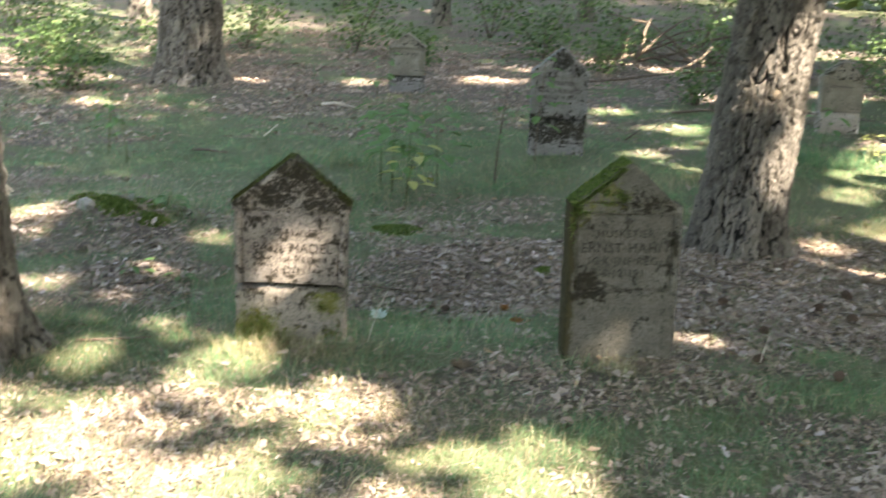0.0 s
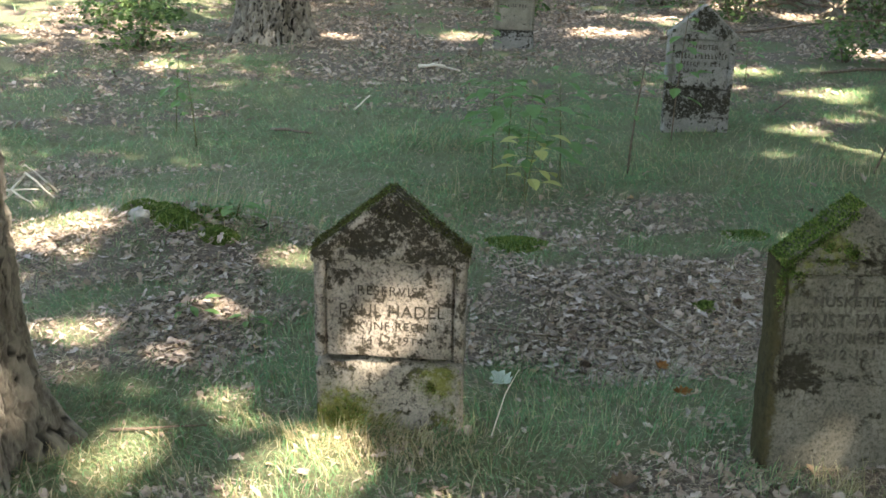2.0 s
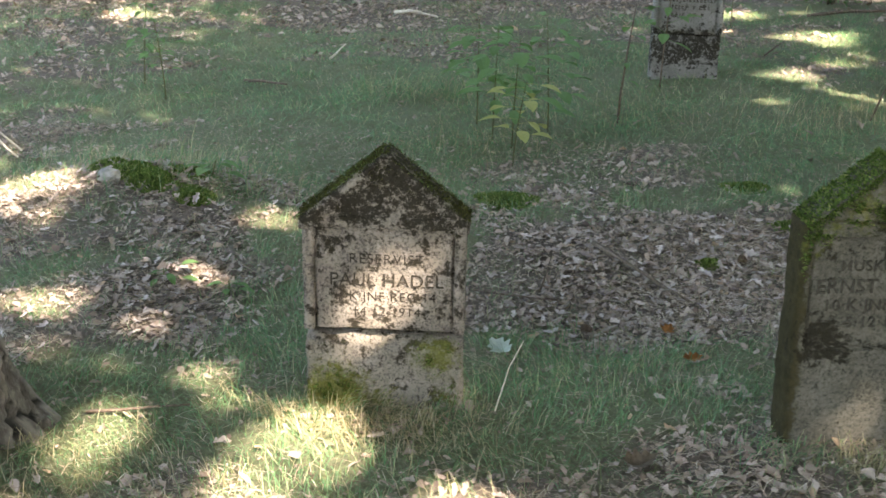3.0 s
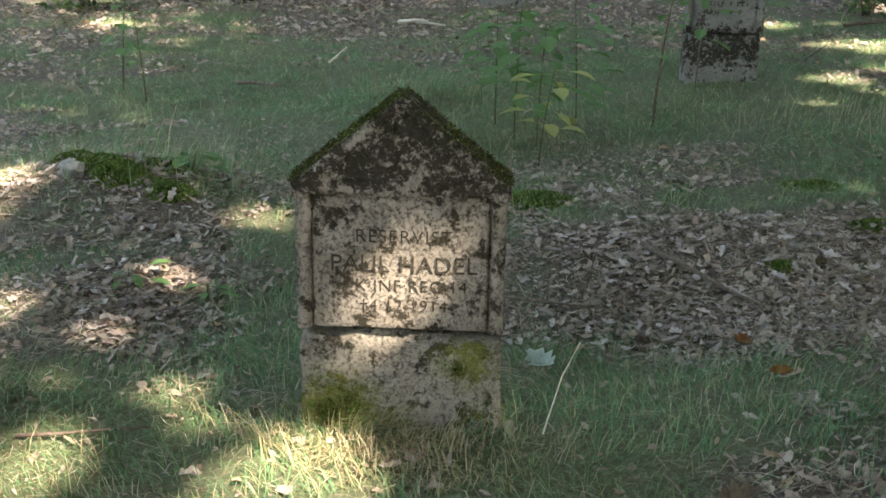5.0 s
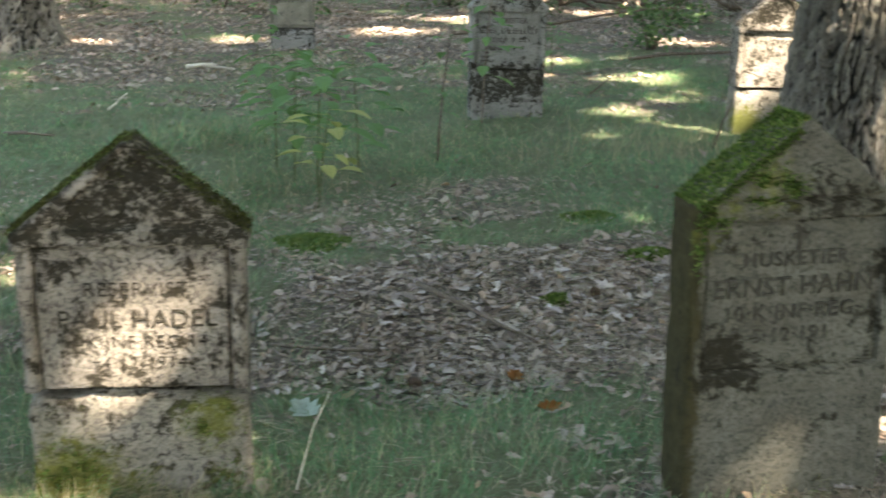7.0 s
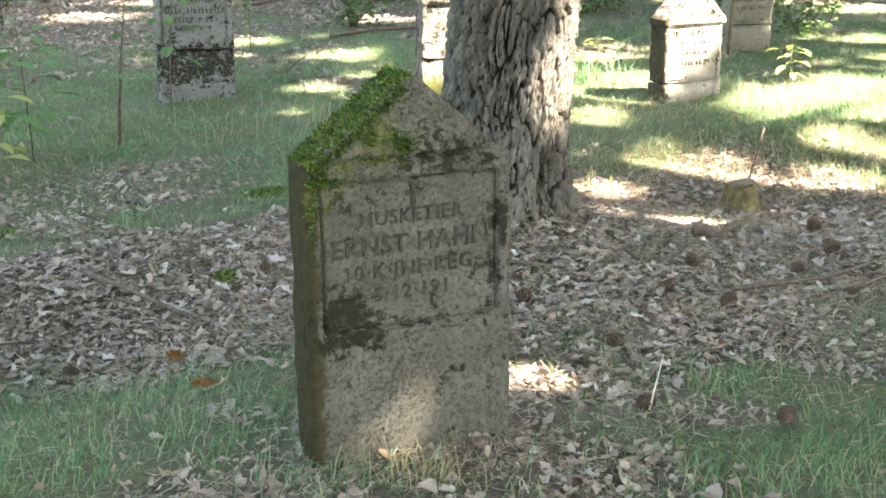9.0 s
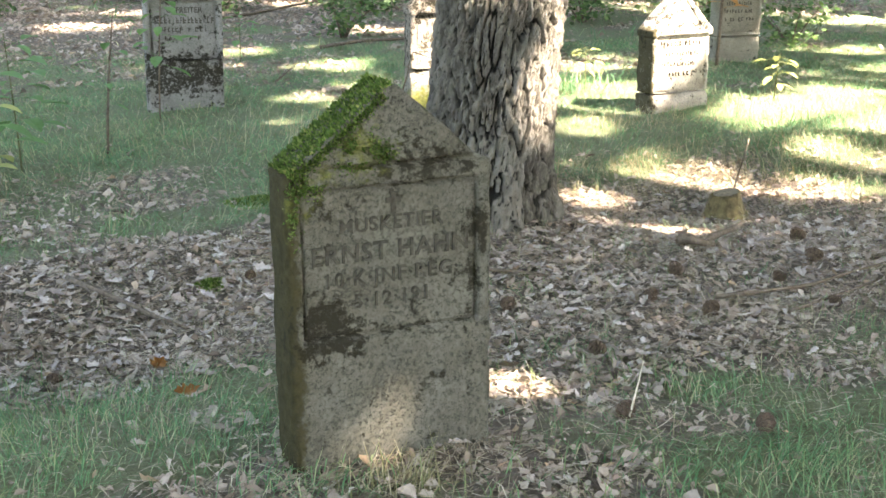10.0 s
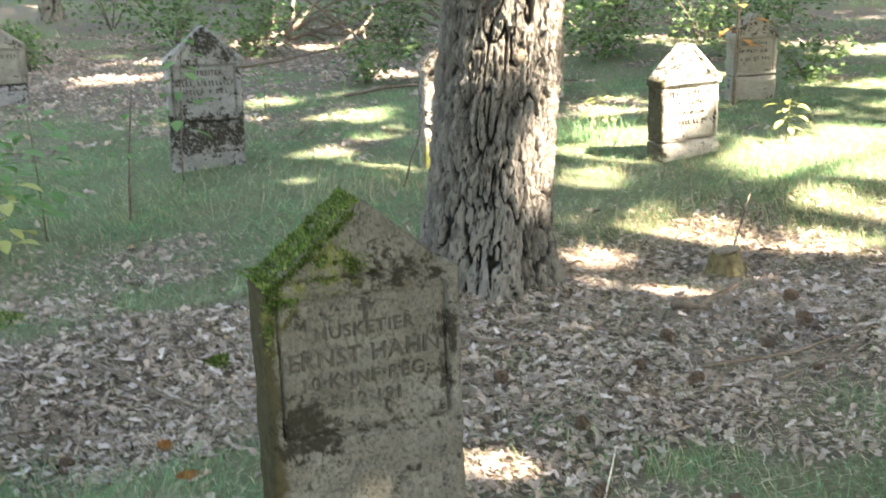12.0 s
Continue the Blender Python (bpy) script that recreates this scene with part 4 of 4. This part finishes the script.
def oak_litter(name, x, y, size, seed, label, heap=0.02):
    """Curled oak leaves with lobed edges, lying loosely at all angles."""
    g = np.random.default_rng(seed)
    n = len(x)
    c = np.stack([x, y, ground_z(x, y) + 0.006 + heap * g.uniform(0, 1, n) ** 2], 1)
    a = g.uniform(0, 2 * np.pi, n)
    ln = (size * np.clip(np.exp(g.normal(0, 0.30, n)), 0.5, 1.6))[:, None]
    d = np.stack([np.cos(a), np.sin(a), g.normal(0, 0.22, n)], 1)
    s = np.stack([-np.sin(a), np.cos(a), g.normal(0, 0.30, n)], 1)
    up = np.cross(d, s)
    fold = g.normal(0.35, 0.45, (n, 1))
    bend = g.normal(0.25, 0.45, (n, 1))
    rows = []
    for q, w in ((-.5, .02), (-.28, .17), (-.12, .10), (.08, .27), (.24, .15), (.38, .22), (.5, .05)):
        mid = c + d * ln * q + up * ln * bend * (q * q - .08)
        wl, wr = (w * g.uniform(.75, 1.2, (n, 1)) for _ in range(2))
        rows += [mid + s * ln * wl + up * ln * fold * wl, mid, mid - s * ln * wr + up * ln * fold * wr]
    v = np.stack(rows, 1).reshape(-1, 3)
    i = 21 * np.arange(n)[:, None]
    f = np.concatenate([i + (3 * k + j, 3 * k + j + 1, 3 * k + j + 4, 3 * k + j + 3) for k in range(6) for j in (0, 1)])
    me = raw_mesh(name, v, f)
    me.materials.append(M_OAK)
    return tagged(new(name, me), label, "leaf litter", kind="stuff")


def drifts(x, y):
    return np.clip(1.1 * bare(x, y) - 0.12, 0, 1) * (0.3 + 0.7 * clumpy(x + 0.6, y - 0.2, 2.6)) * (0.15 + 0.85 * smooth(-0.1, 0.6, y)) * (1 - 0.9 * smooth(2.3, 2.9, y))


x, y = scatter(-3.2, 5.5, -2.6, 3.4, 62000, 41, drifts)
oak_litter("leaf_litter", x, y, 0.040, 41, "grey-brown fallen oak leaves covering the ground")
x, y = scatter(-3.2, 5.5, -2.6, 3.4, 70000, 11, bare)
litter("leaf_litter", x, y, 0.030, 11, "broken dead leaves between the larger ones")
x, y = scatter(-3.2, 5.5, -2.6, 3.4, 110000, 13, bare)
litter("leaf_litter", x, y, 0.015, 13, "crumbled bits of dead leaves and bark")
x, y = scatter(-3.2, 5.5, -2.6, 3.4, 210000, 14, lambda x, y: np.clip(bare(x, y) + .15, 0, 1) * (0.2 + 0.8 * clumpy(x + 1, y + 1, 4.0)))
needles("pine_needles", x, y, 0.055, 14, "dry pine needles and fine stalks on the litter")
x, y = scatter(-6, 9, 3.4, 15, 90000, 12, lambda x, y: bare(x, y) - 0.05)
litter("leaf_litter", x, y, 0.038, 12, "fallen leaves further into the wood")


x, y = scatter(-6.5, 8.5, -8.0, -2.6, 34000, 51, bare)
litter("leaf_litter", x, y, 0.036, 51, "fallen leaves on the ground walked over")
x, y = scatter(-6.5, 8.5, -8.0, -2.6, 50000, 52, turf)
blades("grass", M_GRASS, x, y, 0.10, 0.003, 52, "thin woodland grass on the ground walked over", "grass", 1.9, 0.4)


# ---------------------------------------------------------------- undergrowth and distance
def shrub(x, y, height, reach, leaves, material, label, seed, leaf=(0.05, 0.10), stems=4, name="shrub"):
    """A bush: several stems and a ragged cloud of leaves round their ends."""
    t = thing(name, pose(x, y, on_ground(x, y)), label, "shrub", "undergrowth")
    g = np.random.default_rng(seed)
    ends = []
    for k in range(stems):
        a, r = g.uniform(0, 6.28), reach * g.uniform(.3, .9)
        end = (r * math.cos(a), r * math.sin(a), height * g.uniform(.6, 1))
        pts = [(end[0] * f ** 1.4, end[1] * f ** 1.4, -0.05 + (end[2] + .05) * f) for f in (0, .35, .7, 1)]
        part("stem", tube(bmesh.new(), pts, [.010, .008, .006, .003], 6), M_TWIG, t)
        ends += [np.array(p) for p in pts[1:]] * 2 + [np.array(end)]
    ends = np.array(ends)
    pick = g.integers(0, len(ends), leaves)
    p = ends[pick] + g.normal(0, 1, (leaves, 3)) * (reach * .28, reach * .28, height * .12)
    p[:, 2] = np.maximum(p[:, 2], 0.03)
    part("foliage", leaf_cloud("foliage", p, leaf[0], leaf[1], g, 0.35), material, t)
    return t


for i, (bx, by, bh, br, bl) in enumerate([(-4.7, 9.6, .55, .8, 700), (-4.0, 7.6, .45, .5, 420), (-3.6, 10.6, .6, .7, 600), (-5.6, 11.5, .8, 1.0, 700), (0.9, 12.6, .9, .8, 700), (1.7, 11.4, .55, .5, 380),
                                          (-1.7, 12.4, .9, .9, 700), (3.2, 10.9, .7, .6, 420), (4.9, 11.5, 1.0, .9, 700), (6.6, 10.6, .8, .8, 520), (8.3, 12.0, 1.1, 1.0, 700),
                                          (-7.0, 13.5, 1.3, 1.3, 800), (-3.6, 14.5, 1.3, 1.3, 800), (.0, 15.5, 1.4, 1.3, 800), (3.4, 15.8, 1.4, 1.3, 800), (7.0, 15.2, 1.5, 1.3, 800),
                                          (10.5, 14.8, 1.4, 1.4, 800), (2.6, 8.6, .35, .4, 220), (5.1, 9.4, .75, .8, 800), (6.4, 9.0, .6, .6, 420), (-3.2, 12.2, .7, .8, 500), (-.6, 11.2, .45, .5, 320), (2.2, 13.6, .9, .8, 520), (6.3, 7.4, .4, .4, 240)]):
    shrub(bx, by, bh, br, int(bl * 1.8), M_BUSH, "leafy green bush in the undergrowth", 200 + i, (0.035, 0.085))

for i, (tx, ty, tr) in enumerate([(4.2, 16.0, .13), (-1.0, 17.5, .16), (1.6, 20.0, .15), (7.6, 18.0, .17), (-5.8, 15.6, .18), (11.0, 17.5, .16), (-9.5, 13.5, .18), (-3.2, 20.5, .15), (5.6, 21.5, .14)]):
    tree(tx, ty, tr, (rnd(-.04, .04), 0), 0.04, M_BARK, "distant tree among the undergrowth", 300 + i, 4.0, 8000, 11 + rnd(-1, 1), 0.4)

g = np.random.default_rng(9)
k = 46000
ang, rad = g.uniform(0, 2 * np.pi, k), 24 + np.abs(g.normal(0, 2.5, k))
hgt = 12.0 * g.uniform(0, 1, k) ** 1.2 * (0.7 + 0.3 * np.sin(7 * ang) * np.sin(3 * ang + 1))
wx, wy = 1 + rad * np.cos(ang), 3 + rad * np.sin(ang)
me = leaf_cloud("far_woods", np.stack([wx, wy, ground_z(wx, wy) + hgt + .1], 1), 0.35, 0.75, g, 0.6)
me.materials.append(M_CROWN)
tagged(new("far_woods", me), "dense green foliage of the surrounding forest", "woods", kind="stuff")


def seedling(x, y, height, lean, leaf_list, material, label, seed, name="seedling", leaf=0.06, yellow=0.0, stem=.0045, wood=None):
    """A young broadleaf: one thin stem, single leaves on stalks; each leaf a folded blade."""
    t = thing(name, pose(x, y, on_ground(x, y)), label, "seedling", "young plants")
    g = random.Random(seed)
    top = Vector((lean[0], lean[1], height))
    pts = [(top.x * f ** 1.5, top.y * f ** 1.5, -.03 + (height + .03) * f) for f in (0, .3, .6, 1)]
    part("stem", tube(bmesh.new(), pts, [stem, stem * .9, stem * .7, stem * .4], 6), wood or M_STEM, t)
    for k in range(leaf_list):
        f = 0.35 + 0.65 * (k + .5) / leaf_list
        at = Vector((top.x * f ** 1.5, top.y * f ** 1.5, height * f))
        a = k * 2.4 + g.uniform(-.4, .4)
        d = Vector((math.cos(a), math.sin(a), g.uniform(-.35, .25))).normalized()
        s = d.cross(Vector((0, 0, 1))).normalized()
        n = s.cross(d)
        ln = leaf * g.uniform(.7, 1.3)
        o = at + d * ln * g.uniform(.5, 1.6) * (1.2 - f * .6)
        bm = bmesh.new()
        tube(bm, [at, (at + o) / 2 + Vector((0, 0, .005)), o], [.0012, .001, .0008], 5)
        rows = []
        for q, w in ((0, .05), (.25, .24), (.5, .30), (.75, .22), (1, .02)):
            c = o + d * ln * q - Vector((0, 0, 1)) * ln * .22 * q * q
            rows.append([bm.verts.new(c + s * ln * w + n * ln * w * .3), bm.verts.new(c), bm.verts.new(c - s * ln * w + n * ln * w * .3)])
        for r1, r2 in zip(rows, rows[1:]):
            for j in (0, 1):
                bm.faces.new((r1[j], r1[j + 1], r2[j + 1], r2[j]))
        part("leaf", bm, M_YELLOW if g.random() < yellow else material, t)
    return t


seedling(0.17, 2.9, 0.46, (0.06, 0.0), 14, M_SHRUB, "young seedling with pale yellowing leaves in leaf litter", 1, leaf=.10, yellow=.75)
seedling(0.02, 3.35, 0.66, (0.02, 0.0), 20, M_SHRUB, "green broadleaf seedling behind the pale one", 2, leaf=.12)
seedling(0.32, 3.55, 0.66, (-0.03, 0.0), 20, M_SHRUB, "green broadleaf seedling in the grass", 3, leaf=.12)
seedling(0.71, 3.86, 0.72, (0.07, 0.0), 9, M_SHRUB, "thin bare-stemmed sapling with few leaves", 4, leaf=.07, stem=.009, wood=M_TWIG)
seedling(0.14, 3.2, 0.62, (0.03, 0.0), 18, M_SHRUB, "green broadleaf seedling in the grass", 13, leaf=.13)
seedling(-0.10, 3.65, 0.62, (0.0, 0.0), 18, M_SHRUB, "green broadleaf seedling in the grass", 14, leaf=.13)
seedling(0.98, 4.86, 0.92, (0.06, 0.0), 18, M_SHRUB, "leafy sapling growing against a gravestone", 15, leaf=.11, stem=.006, wood=M_TWIG)
seedling(-0.75, 7.9, 0.5, (0.1, 0.0), 14, M_SHRUB, "leafy sapling in front of a dark gravestone", 16, leaf=.10)
seedling(5.12, 6.30, 1.15, (0.06, 0.0), 16, M_RUST, "thin sapling with withered brown leaves beside a gravestone", 17, leaf=.10, stem=.014, wood=M_TWIG)
seedling(3.5, 6.2, 0.42, (0.1, 0.0), 8, M_SHRUB, "arching green weed in long grass", 18, leaf=.10)
seedling(-2.35, 4.3, 0.62, (0.05, 0.0), 22, M_SHRUB, "slim leafy sapling in shade", 5, leaf=.07)
seedling(-2.1, 4.0, 0.5, (-0.05, 0.0), 16, M_SHRUB, "slim leafy sapling in shade", 6, leaf=.07)
seedling(4.82, 4.75, 0.30, (0.02, 0.0), 12, M_YELLOW, "sunlit weed with pale leaves beside a gravestone", 7, leaf=.075)
seedling(3.72, 5.25, 0.30, (0.0, 0.0), 10, M_YELLOW, "sunlit weed with pale leaves in the grass", 8, leaf=.07)
seedling(1.62, 7.3, 0.4, (0.0, 0.0), 12, M_SHRUB, "green weed among fallen leaves", 9, leaf=.09)
seedling(-1.18, 2.0, 0.10, (0.03, 0.0), 9, M_SHRUB, "low broad-leaved herb on the mossy mound", 10, leaf=.09)
seedling(-1.05, 0.95, 0.06, (0.0, 0.0), 6, M_SHRUB, "low herb among fallen leaves", 11, leaf=.06)
seedling(-.78, .93, 0.06, (0.0, 0.0), 6, M_SHRUB, "low herb among fallen leaves", 12, leaf=.06)


# ---------------------------------------------------------------- things on the ground
def stump(x, y):
    t = thing("tree_stump", pose(x, y, on_ground(x, y)), "small sawn tree stump with a pale cut top", "stump")
    bm = bmesh.new()
    sides, rings = 20, []
    for z, r in ((-.06, .15), (0, .118), (.02, .094), (.05, .078), (.112, .066), (.118, .058)):
        rings.append([bm.verts.new(((r + .009 * math.sin(3 * a) + .007 * math.sin(7 * a + 40 * z)) * math.cos(a), (r + .006 * math.sin(3 * a)) * math.sin(a), z + .012 * math.cos(a))) for a in (6.283 * k / sides for k in range(sides))])
    for r1, r2 in zip(rings, rings[1:]):
        for k in range(sides):
            bm.faces.new((r1[k], r1[(k + 1) % sides], r2[(k + 1) % sides], r2[k]))
    part("bark", bm, M_STUMP, t)
    top = bmesh.new()
    ring = [top.verts.new((.058 * math.cos(a), .058 * math.sin(a), .1205 + .012 * math.cos(a))) for a in (6.283 * k / sides for k in range(sides))]
    mid = top.verts.new((0, 0, .124))
    for k in range(sides):
        top.faces.new((ring[k], ring[(k + 1) % sides], mid))
    part("cut_face", top, M_CUT, t, "pale weathered cut wood")


stump(3.39, 2.34)


def cone_mesh():
    bm = bmesh.new()
    tube(bm, [(0, -.026, .018), (0, -.012, .018), (0, .01, .018), (0, .028, .018)], [.007, .013, .011, .003], 8)
    for ring in range(6):
        yy = -.022 + ring * .009
        r = (.018, .021, .021, .018, .014, .008)[ring]
        for k in range(8):
            a = 6.283 * (k + ring % 2 * .5) / 8
            c = Vector((r * math.cos(a), yy, .018 + r * math.sin(a)))
            m = Matrix.Translation(c) @ Matrix.Rotation(-a + 1.57, 4, "Y") @ Matrix.Diagonal((.009, .005, .010, 1))
            bmesh.ops.create_cube(bm, size=1, matrix=m)
    me = bpy.data.meshes.new("pine_cone")
    bm.to_mesh(me)
    bm.free()
    me.materials.append(M_CONE)
    return me


cone_data = cone_mesh()
for cx, cy in ((2.90, 1.66), (2.72, 1.30), (3.26, 1.30), (2.66, 0.86), (3.03, 1.12), (2.10, 0.13), (2.42, -0.02), (4.25, 1.92), (3.36, 1.62), (2.53, 1.05), (3.55, 1.16), (2.05, 1.1), (3.1, .86), (2.2, .62), (1.25, 1.62), (0.62, .98)):
    c = new("pine_cone", cone_data)
    c.matrix_world = pose(cx, cy, on_ground(cx, cy, .016), rnd(-15, 15), rnd(-15, 15), rnd(0, 360)) @ Matrix.Scale(rnd(0.75, 1.1), 4)
    tagged(c, "dark open pine cone lying on fallen leaves", "pine cone", "pine cones under the pine")


def stick(points, r, material, label, name="twig"):
    bm = bmesh.new()
    pts, n = [], len(points)
    for i in range(n - 1):
        a, b = Vector(points[i]), Vector(points[i + 1])
        for f in (0, .34, .67):
            p = a.lerp(b, f)
            pts.append(p + Vector((rnd(-1, 1), rnd(-1, 1), rnd(0, 1))) * r * .7)
    pts.append(Vector(points[-1]))
    tube(bm, [(p.x, p.y, p.z + 0.010 + on_ground(p.x, p.y)) for p in pts], [r * (1 - .65 * i / len(pts)) * (1 + .15 * math.sin(i * 2.3)) for i in range(len(pts))], 7)
    me = bpy.data.meshes.new(name)
    bm.to_mesh(me)
    bm.free()
    me.materials.append(material)
    return tagged(new(name, me), label, "twig", "fallen twigs")


for pts, r in ((((1.88, 1.62, .015), (2.06, 1.45, .02), (2.26, 1.34, .02)), .010), (((2.72, .98, .012), (3.1, 1.02, .02), (3.5, 1.2, .012)), .009), (((2.9, .80, .012), (3.35, 1.02, .015)), .007),
               (((2.95, 1.58, .02), (3.12, 1.68, .05), (3.3, 1.95, .03)), .016), (((2.86, 1.62, .035), (2.99, 1.57, .02)), .022), (((3.42, 2.36, .06), (3.62, 2.62, .26)), .005),
               (((.62, 1.72, .012), (.86, 1.42, .02), (1.02, 1.22, .015)), .010), (((.15, 1.28, .01), (.5, 1.24, .015)), .006), (((.42, 1.3, .01), (.46, 1.42, .12)), .004),
               (((-1.7, 4.4, .02), (-1.4, 4.3, .03)), .012), (((1.3, .55, .008), (1.7, .5, .01)), .006), (((2.3, 7.8, .02), (3.4, 8.2, .05), (4.4, 8.0, .02)), .016), (((-.9, -.2, .01), (-.6, -.1, .015)), .006), (((2.22, 4.2, 0), (2.30, 4.2, .24), (2.36, 4.2, .44)), .007), (((2.36, 4.2, .44), (2.48, 4.18, .40)), .004),
               (((1.75, 5.9, .01), (1.9, 6.0, .10)), .008), (((.9, 9.3, .05), (1.9, 9.8, .12), (3.1, 9.6, .30)), .02)):
    stick(pts, r, M_TWIG, "dark fallen twig lying on dead leaves")
for pts, r in ((((-2.62, 2.45, .02), (-2.48, 2.40, .15), (-2.30, 2.34, .04)), .010), (((-2.60, 2.3, .02), (-2.46, 2.22, .10), (-2.34, 2.2, .02)), .009), (((-2.36, 2.5, .03), (-2.50, 2.42, .20)), .007),
               (((-2.62, 2.36, .06), (-2.38, 2.32, .09)), .007), (((-1.2, 7.2, .03), (-.95, 7.1, .05)), .018), (((-1.1, 7.35, .02), (-.8, 7.0, .03)), .014), (((-1.3, 5.15, .02), (-1.22, 5.3, .10)), .008),
               (((.36, -.02, .01), (.40, -.01, .16), (.44, .02, .24)), .0025), (((2.1, .1, .01), (2.13, .1, .16)), .003)):
    stick(pts, r, M_DRYTWIG, "bleached dry twig in the sun")
for i in range(26):
    a, ln = rnd(0, 3.14), rnd(.5, 1.5)
    bx, by = 3.0 + rnd(-1.0, 1.1), 12.4 + rnd(-.9, .9)
    h = rnd(.05, .6)
    stick(((bx - ln * .5 * math.cos(a), by - ln * .4 * math.sin(a), h * .3 + .02), (bx, by, h), (bx + ln * .5 * math.cos(a), by + ln * .4 * math.sin(a), h + rnd(-.2, .3))), rnd(.012, .03), M_TWIG,
          "dead branch in a brush pile", "dead_branch")


def flat_leaf(x, y, ln, turn, material, label, curl=.25, lift=.01):
    bm = bmesh.new()
    rows = []
    for q in range(9):
        f = q / 8
        w = .30 * math.sin(math.pi * min(f * .93 + .05, 1)) * (1 + .28 * math.cos(q * 3.1))
        c = Vector((ln * (f - .5), 0, lift + curl * ln * (f - .5) ** 2 * 1.6))
        rows.append([bm.verts.new(c + Vector((0, ln * w, ln * w * curl))), bm.verts.new(c), bm.verts.new(c + Vector((0, -ln * w, ln * w * curl)))])
    for r1, r2 in zip(rows, rows[1:]):
        for j in (0, 1):
            bm.faces.new((r1[j], r1[j + 1], r2[j + 1], r2[j]))
    bmesh.ops.solidify(bm, geom=bm.faces[:], thickness=.0015)
    me = bpy.data.meshes.new("fallen_leaf")
    bm.to_mesh(me)
    bm.free()
    me.materials.append(material)
    ob = new("fallen_leaf", me)
    ob.matrix_world = pose(x, y, on_ground(x, y, .012), 18, 0, turn)
    return tagged(ob, label, "leaf", "single fallen leaves")


flat_leaf(0.325, .66, .125, -50, M_PALE, "pale silvery oak leaf lying in the grass", .5, .012)
flat_leaf(0.80, -.28, .11, 25, M_CUT, "dry curled tan leaf on the ground", .8, .012)
flat_leaf(.92, .95, .085, 70, M_RUST, "orange-brown fallen leaf on the ground", .6, .01)
flat_leaf(1.0, .62, .075, 20, M_RUST, "orange-brown fallen leaf on the ground", .5, .01)


def rock(x, y, size, label):
    bm = bmesh.new()
    bmesh.ops.create_icosphere(bm, subdivisions=3, radius=1)
    for v in bm.verts:
        k = 1 + .22 * fbm(v.co.x * 1.6 + x, v.co.y * 1.6, v.co.z * 1.6)
        v.co = Vector((v.co.x * size * k, v.co.y * size * .8 * k, v.co.z * size * .75 * k))
    me = bpy.data.meshes.new("fieldstone")
    bm.to_mesh(me)
    bm.free()
    me.materials.append(M_ROCK)
    ob = new("fieldstone", me)
    ob.matrix_world = pose(x, y, on_ground(x, y, size * .35))
    tagged(ob, label, "stone")


rock(-1.60, 1.80, .055, "pale grey fieldstone in a mossy mound")


def moss_cushion(x, y, rx, ry, h, count, label, seed):
    g = np.random.default_rng(seed)
    a, q = g.uniform(0, 6.283, count), np.sqrt(g.uniform(0, 1, count))
    lx, ly = rx * q * np.cos(a) * (1 + .2 * np.sin(3 * a)), ry * q * np.sin(a)
    z0 = on_ground(x, y)
    p = np.stack([lx, ly, ground_z(x + lx, y + ly) - z0 + .004 + h * (1 - q ** 2) * (1 + .3 * np.sin(30 * lx) * np.sin(33 * ly))], 1)
    t = thing("moss_cushion", pose(x, y, z0), label, "moss", "moss on the ground")
    bm = bmesh.new()
    bmesh.ops.create_icosphere(bm, subdivisions=3, radius=1)
    for v in bm.verts:
        v.co = Vector((v.co.x * rx * .95, v.co.y * ry * .95, v.co.z * h * .8 + float(ground_z(x + v.co.x * rx, y + v.co.y * ry)) - z0))
    part("cushion", bm, M_MOSS, t)
    tufts("tuft", M_MOSS, t, (p, np.stack([lx / rx * .6, ly / ry * .6, np.ones(count)], 1)), .014)


moss_cushion(.20, 2.28, .15, .12, .022, 4200, "yellow-green moss cushion behind a gravestone", 1)
moss_cushion(-1.55, 1.90, .13, .10, .020, 2600, "green moss covering a low mound", 2)
moss_cushion(-1.42, 1.82, .12, .09, .035, 2400, "bright green moss on a low mound", 17)
moss_cushion(-1.68, 1.98, .10, .08, .03, 1800, "bright green moss on a low mound", 18)
moss_cushion(-1.27, 1.99, .11, .08, .018, 2000, "green moss covering a low mound", 7)
moss_cushion(-1.20, 1.78, .10, .08, .02, 1800, "green moss covering a low mound", 3)
moss_cushion(1.52, 2.05, .10, .07, .022, 1500, "dark green moss cushion in leaf litter", 4)
moss_cushion(1.35, 2.6, .12, .08, .02, 1500, "dark green moss cushion in leaf litter", 5)
moss_cushion(1.12, 1.6, .06, .05, .018, 700, "small moss cushion in leaf litter", 6)
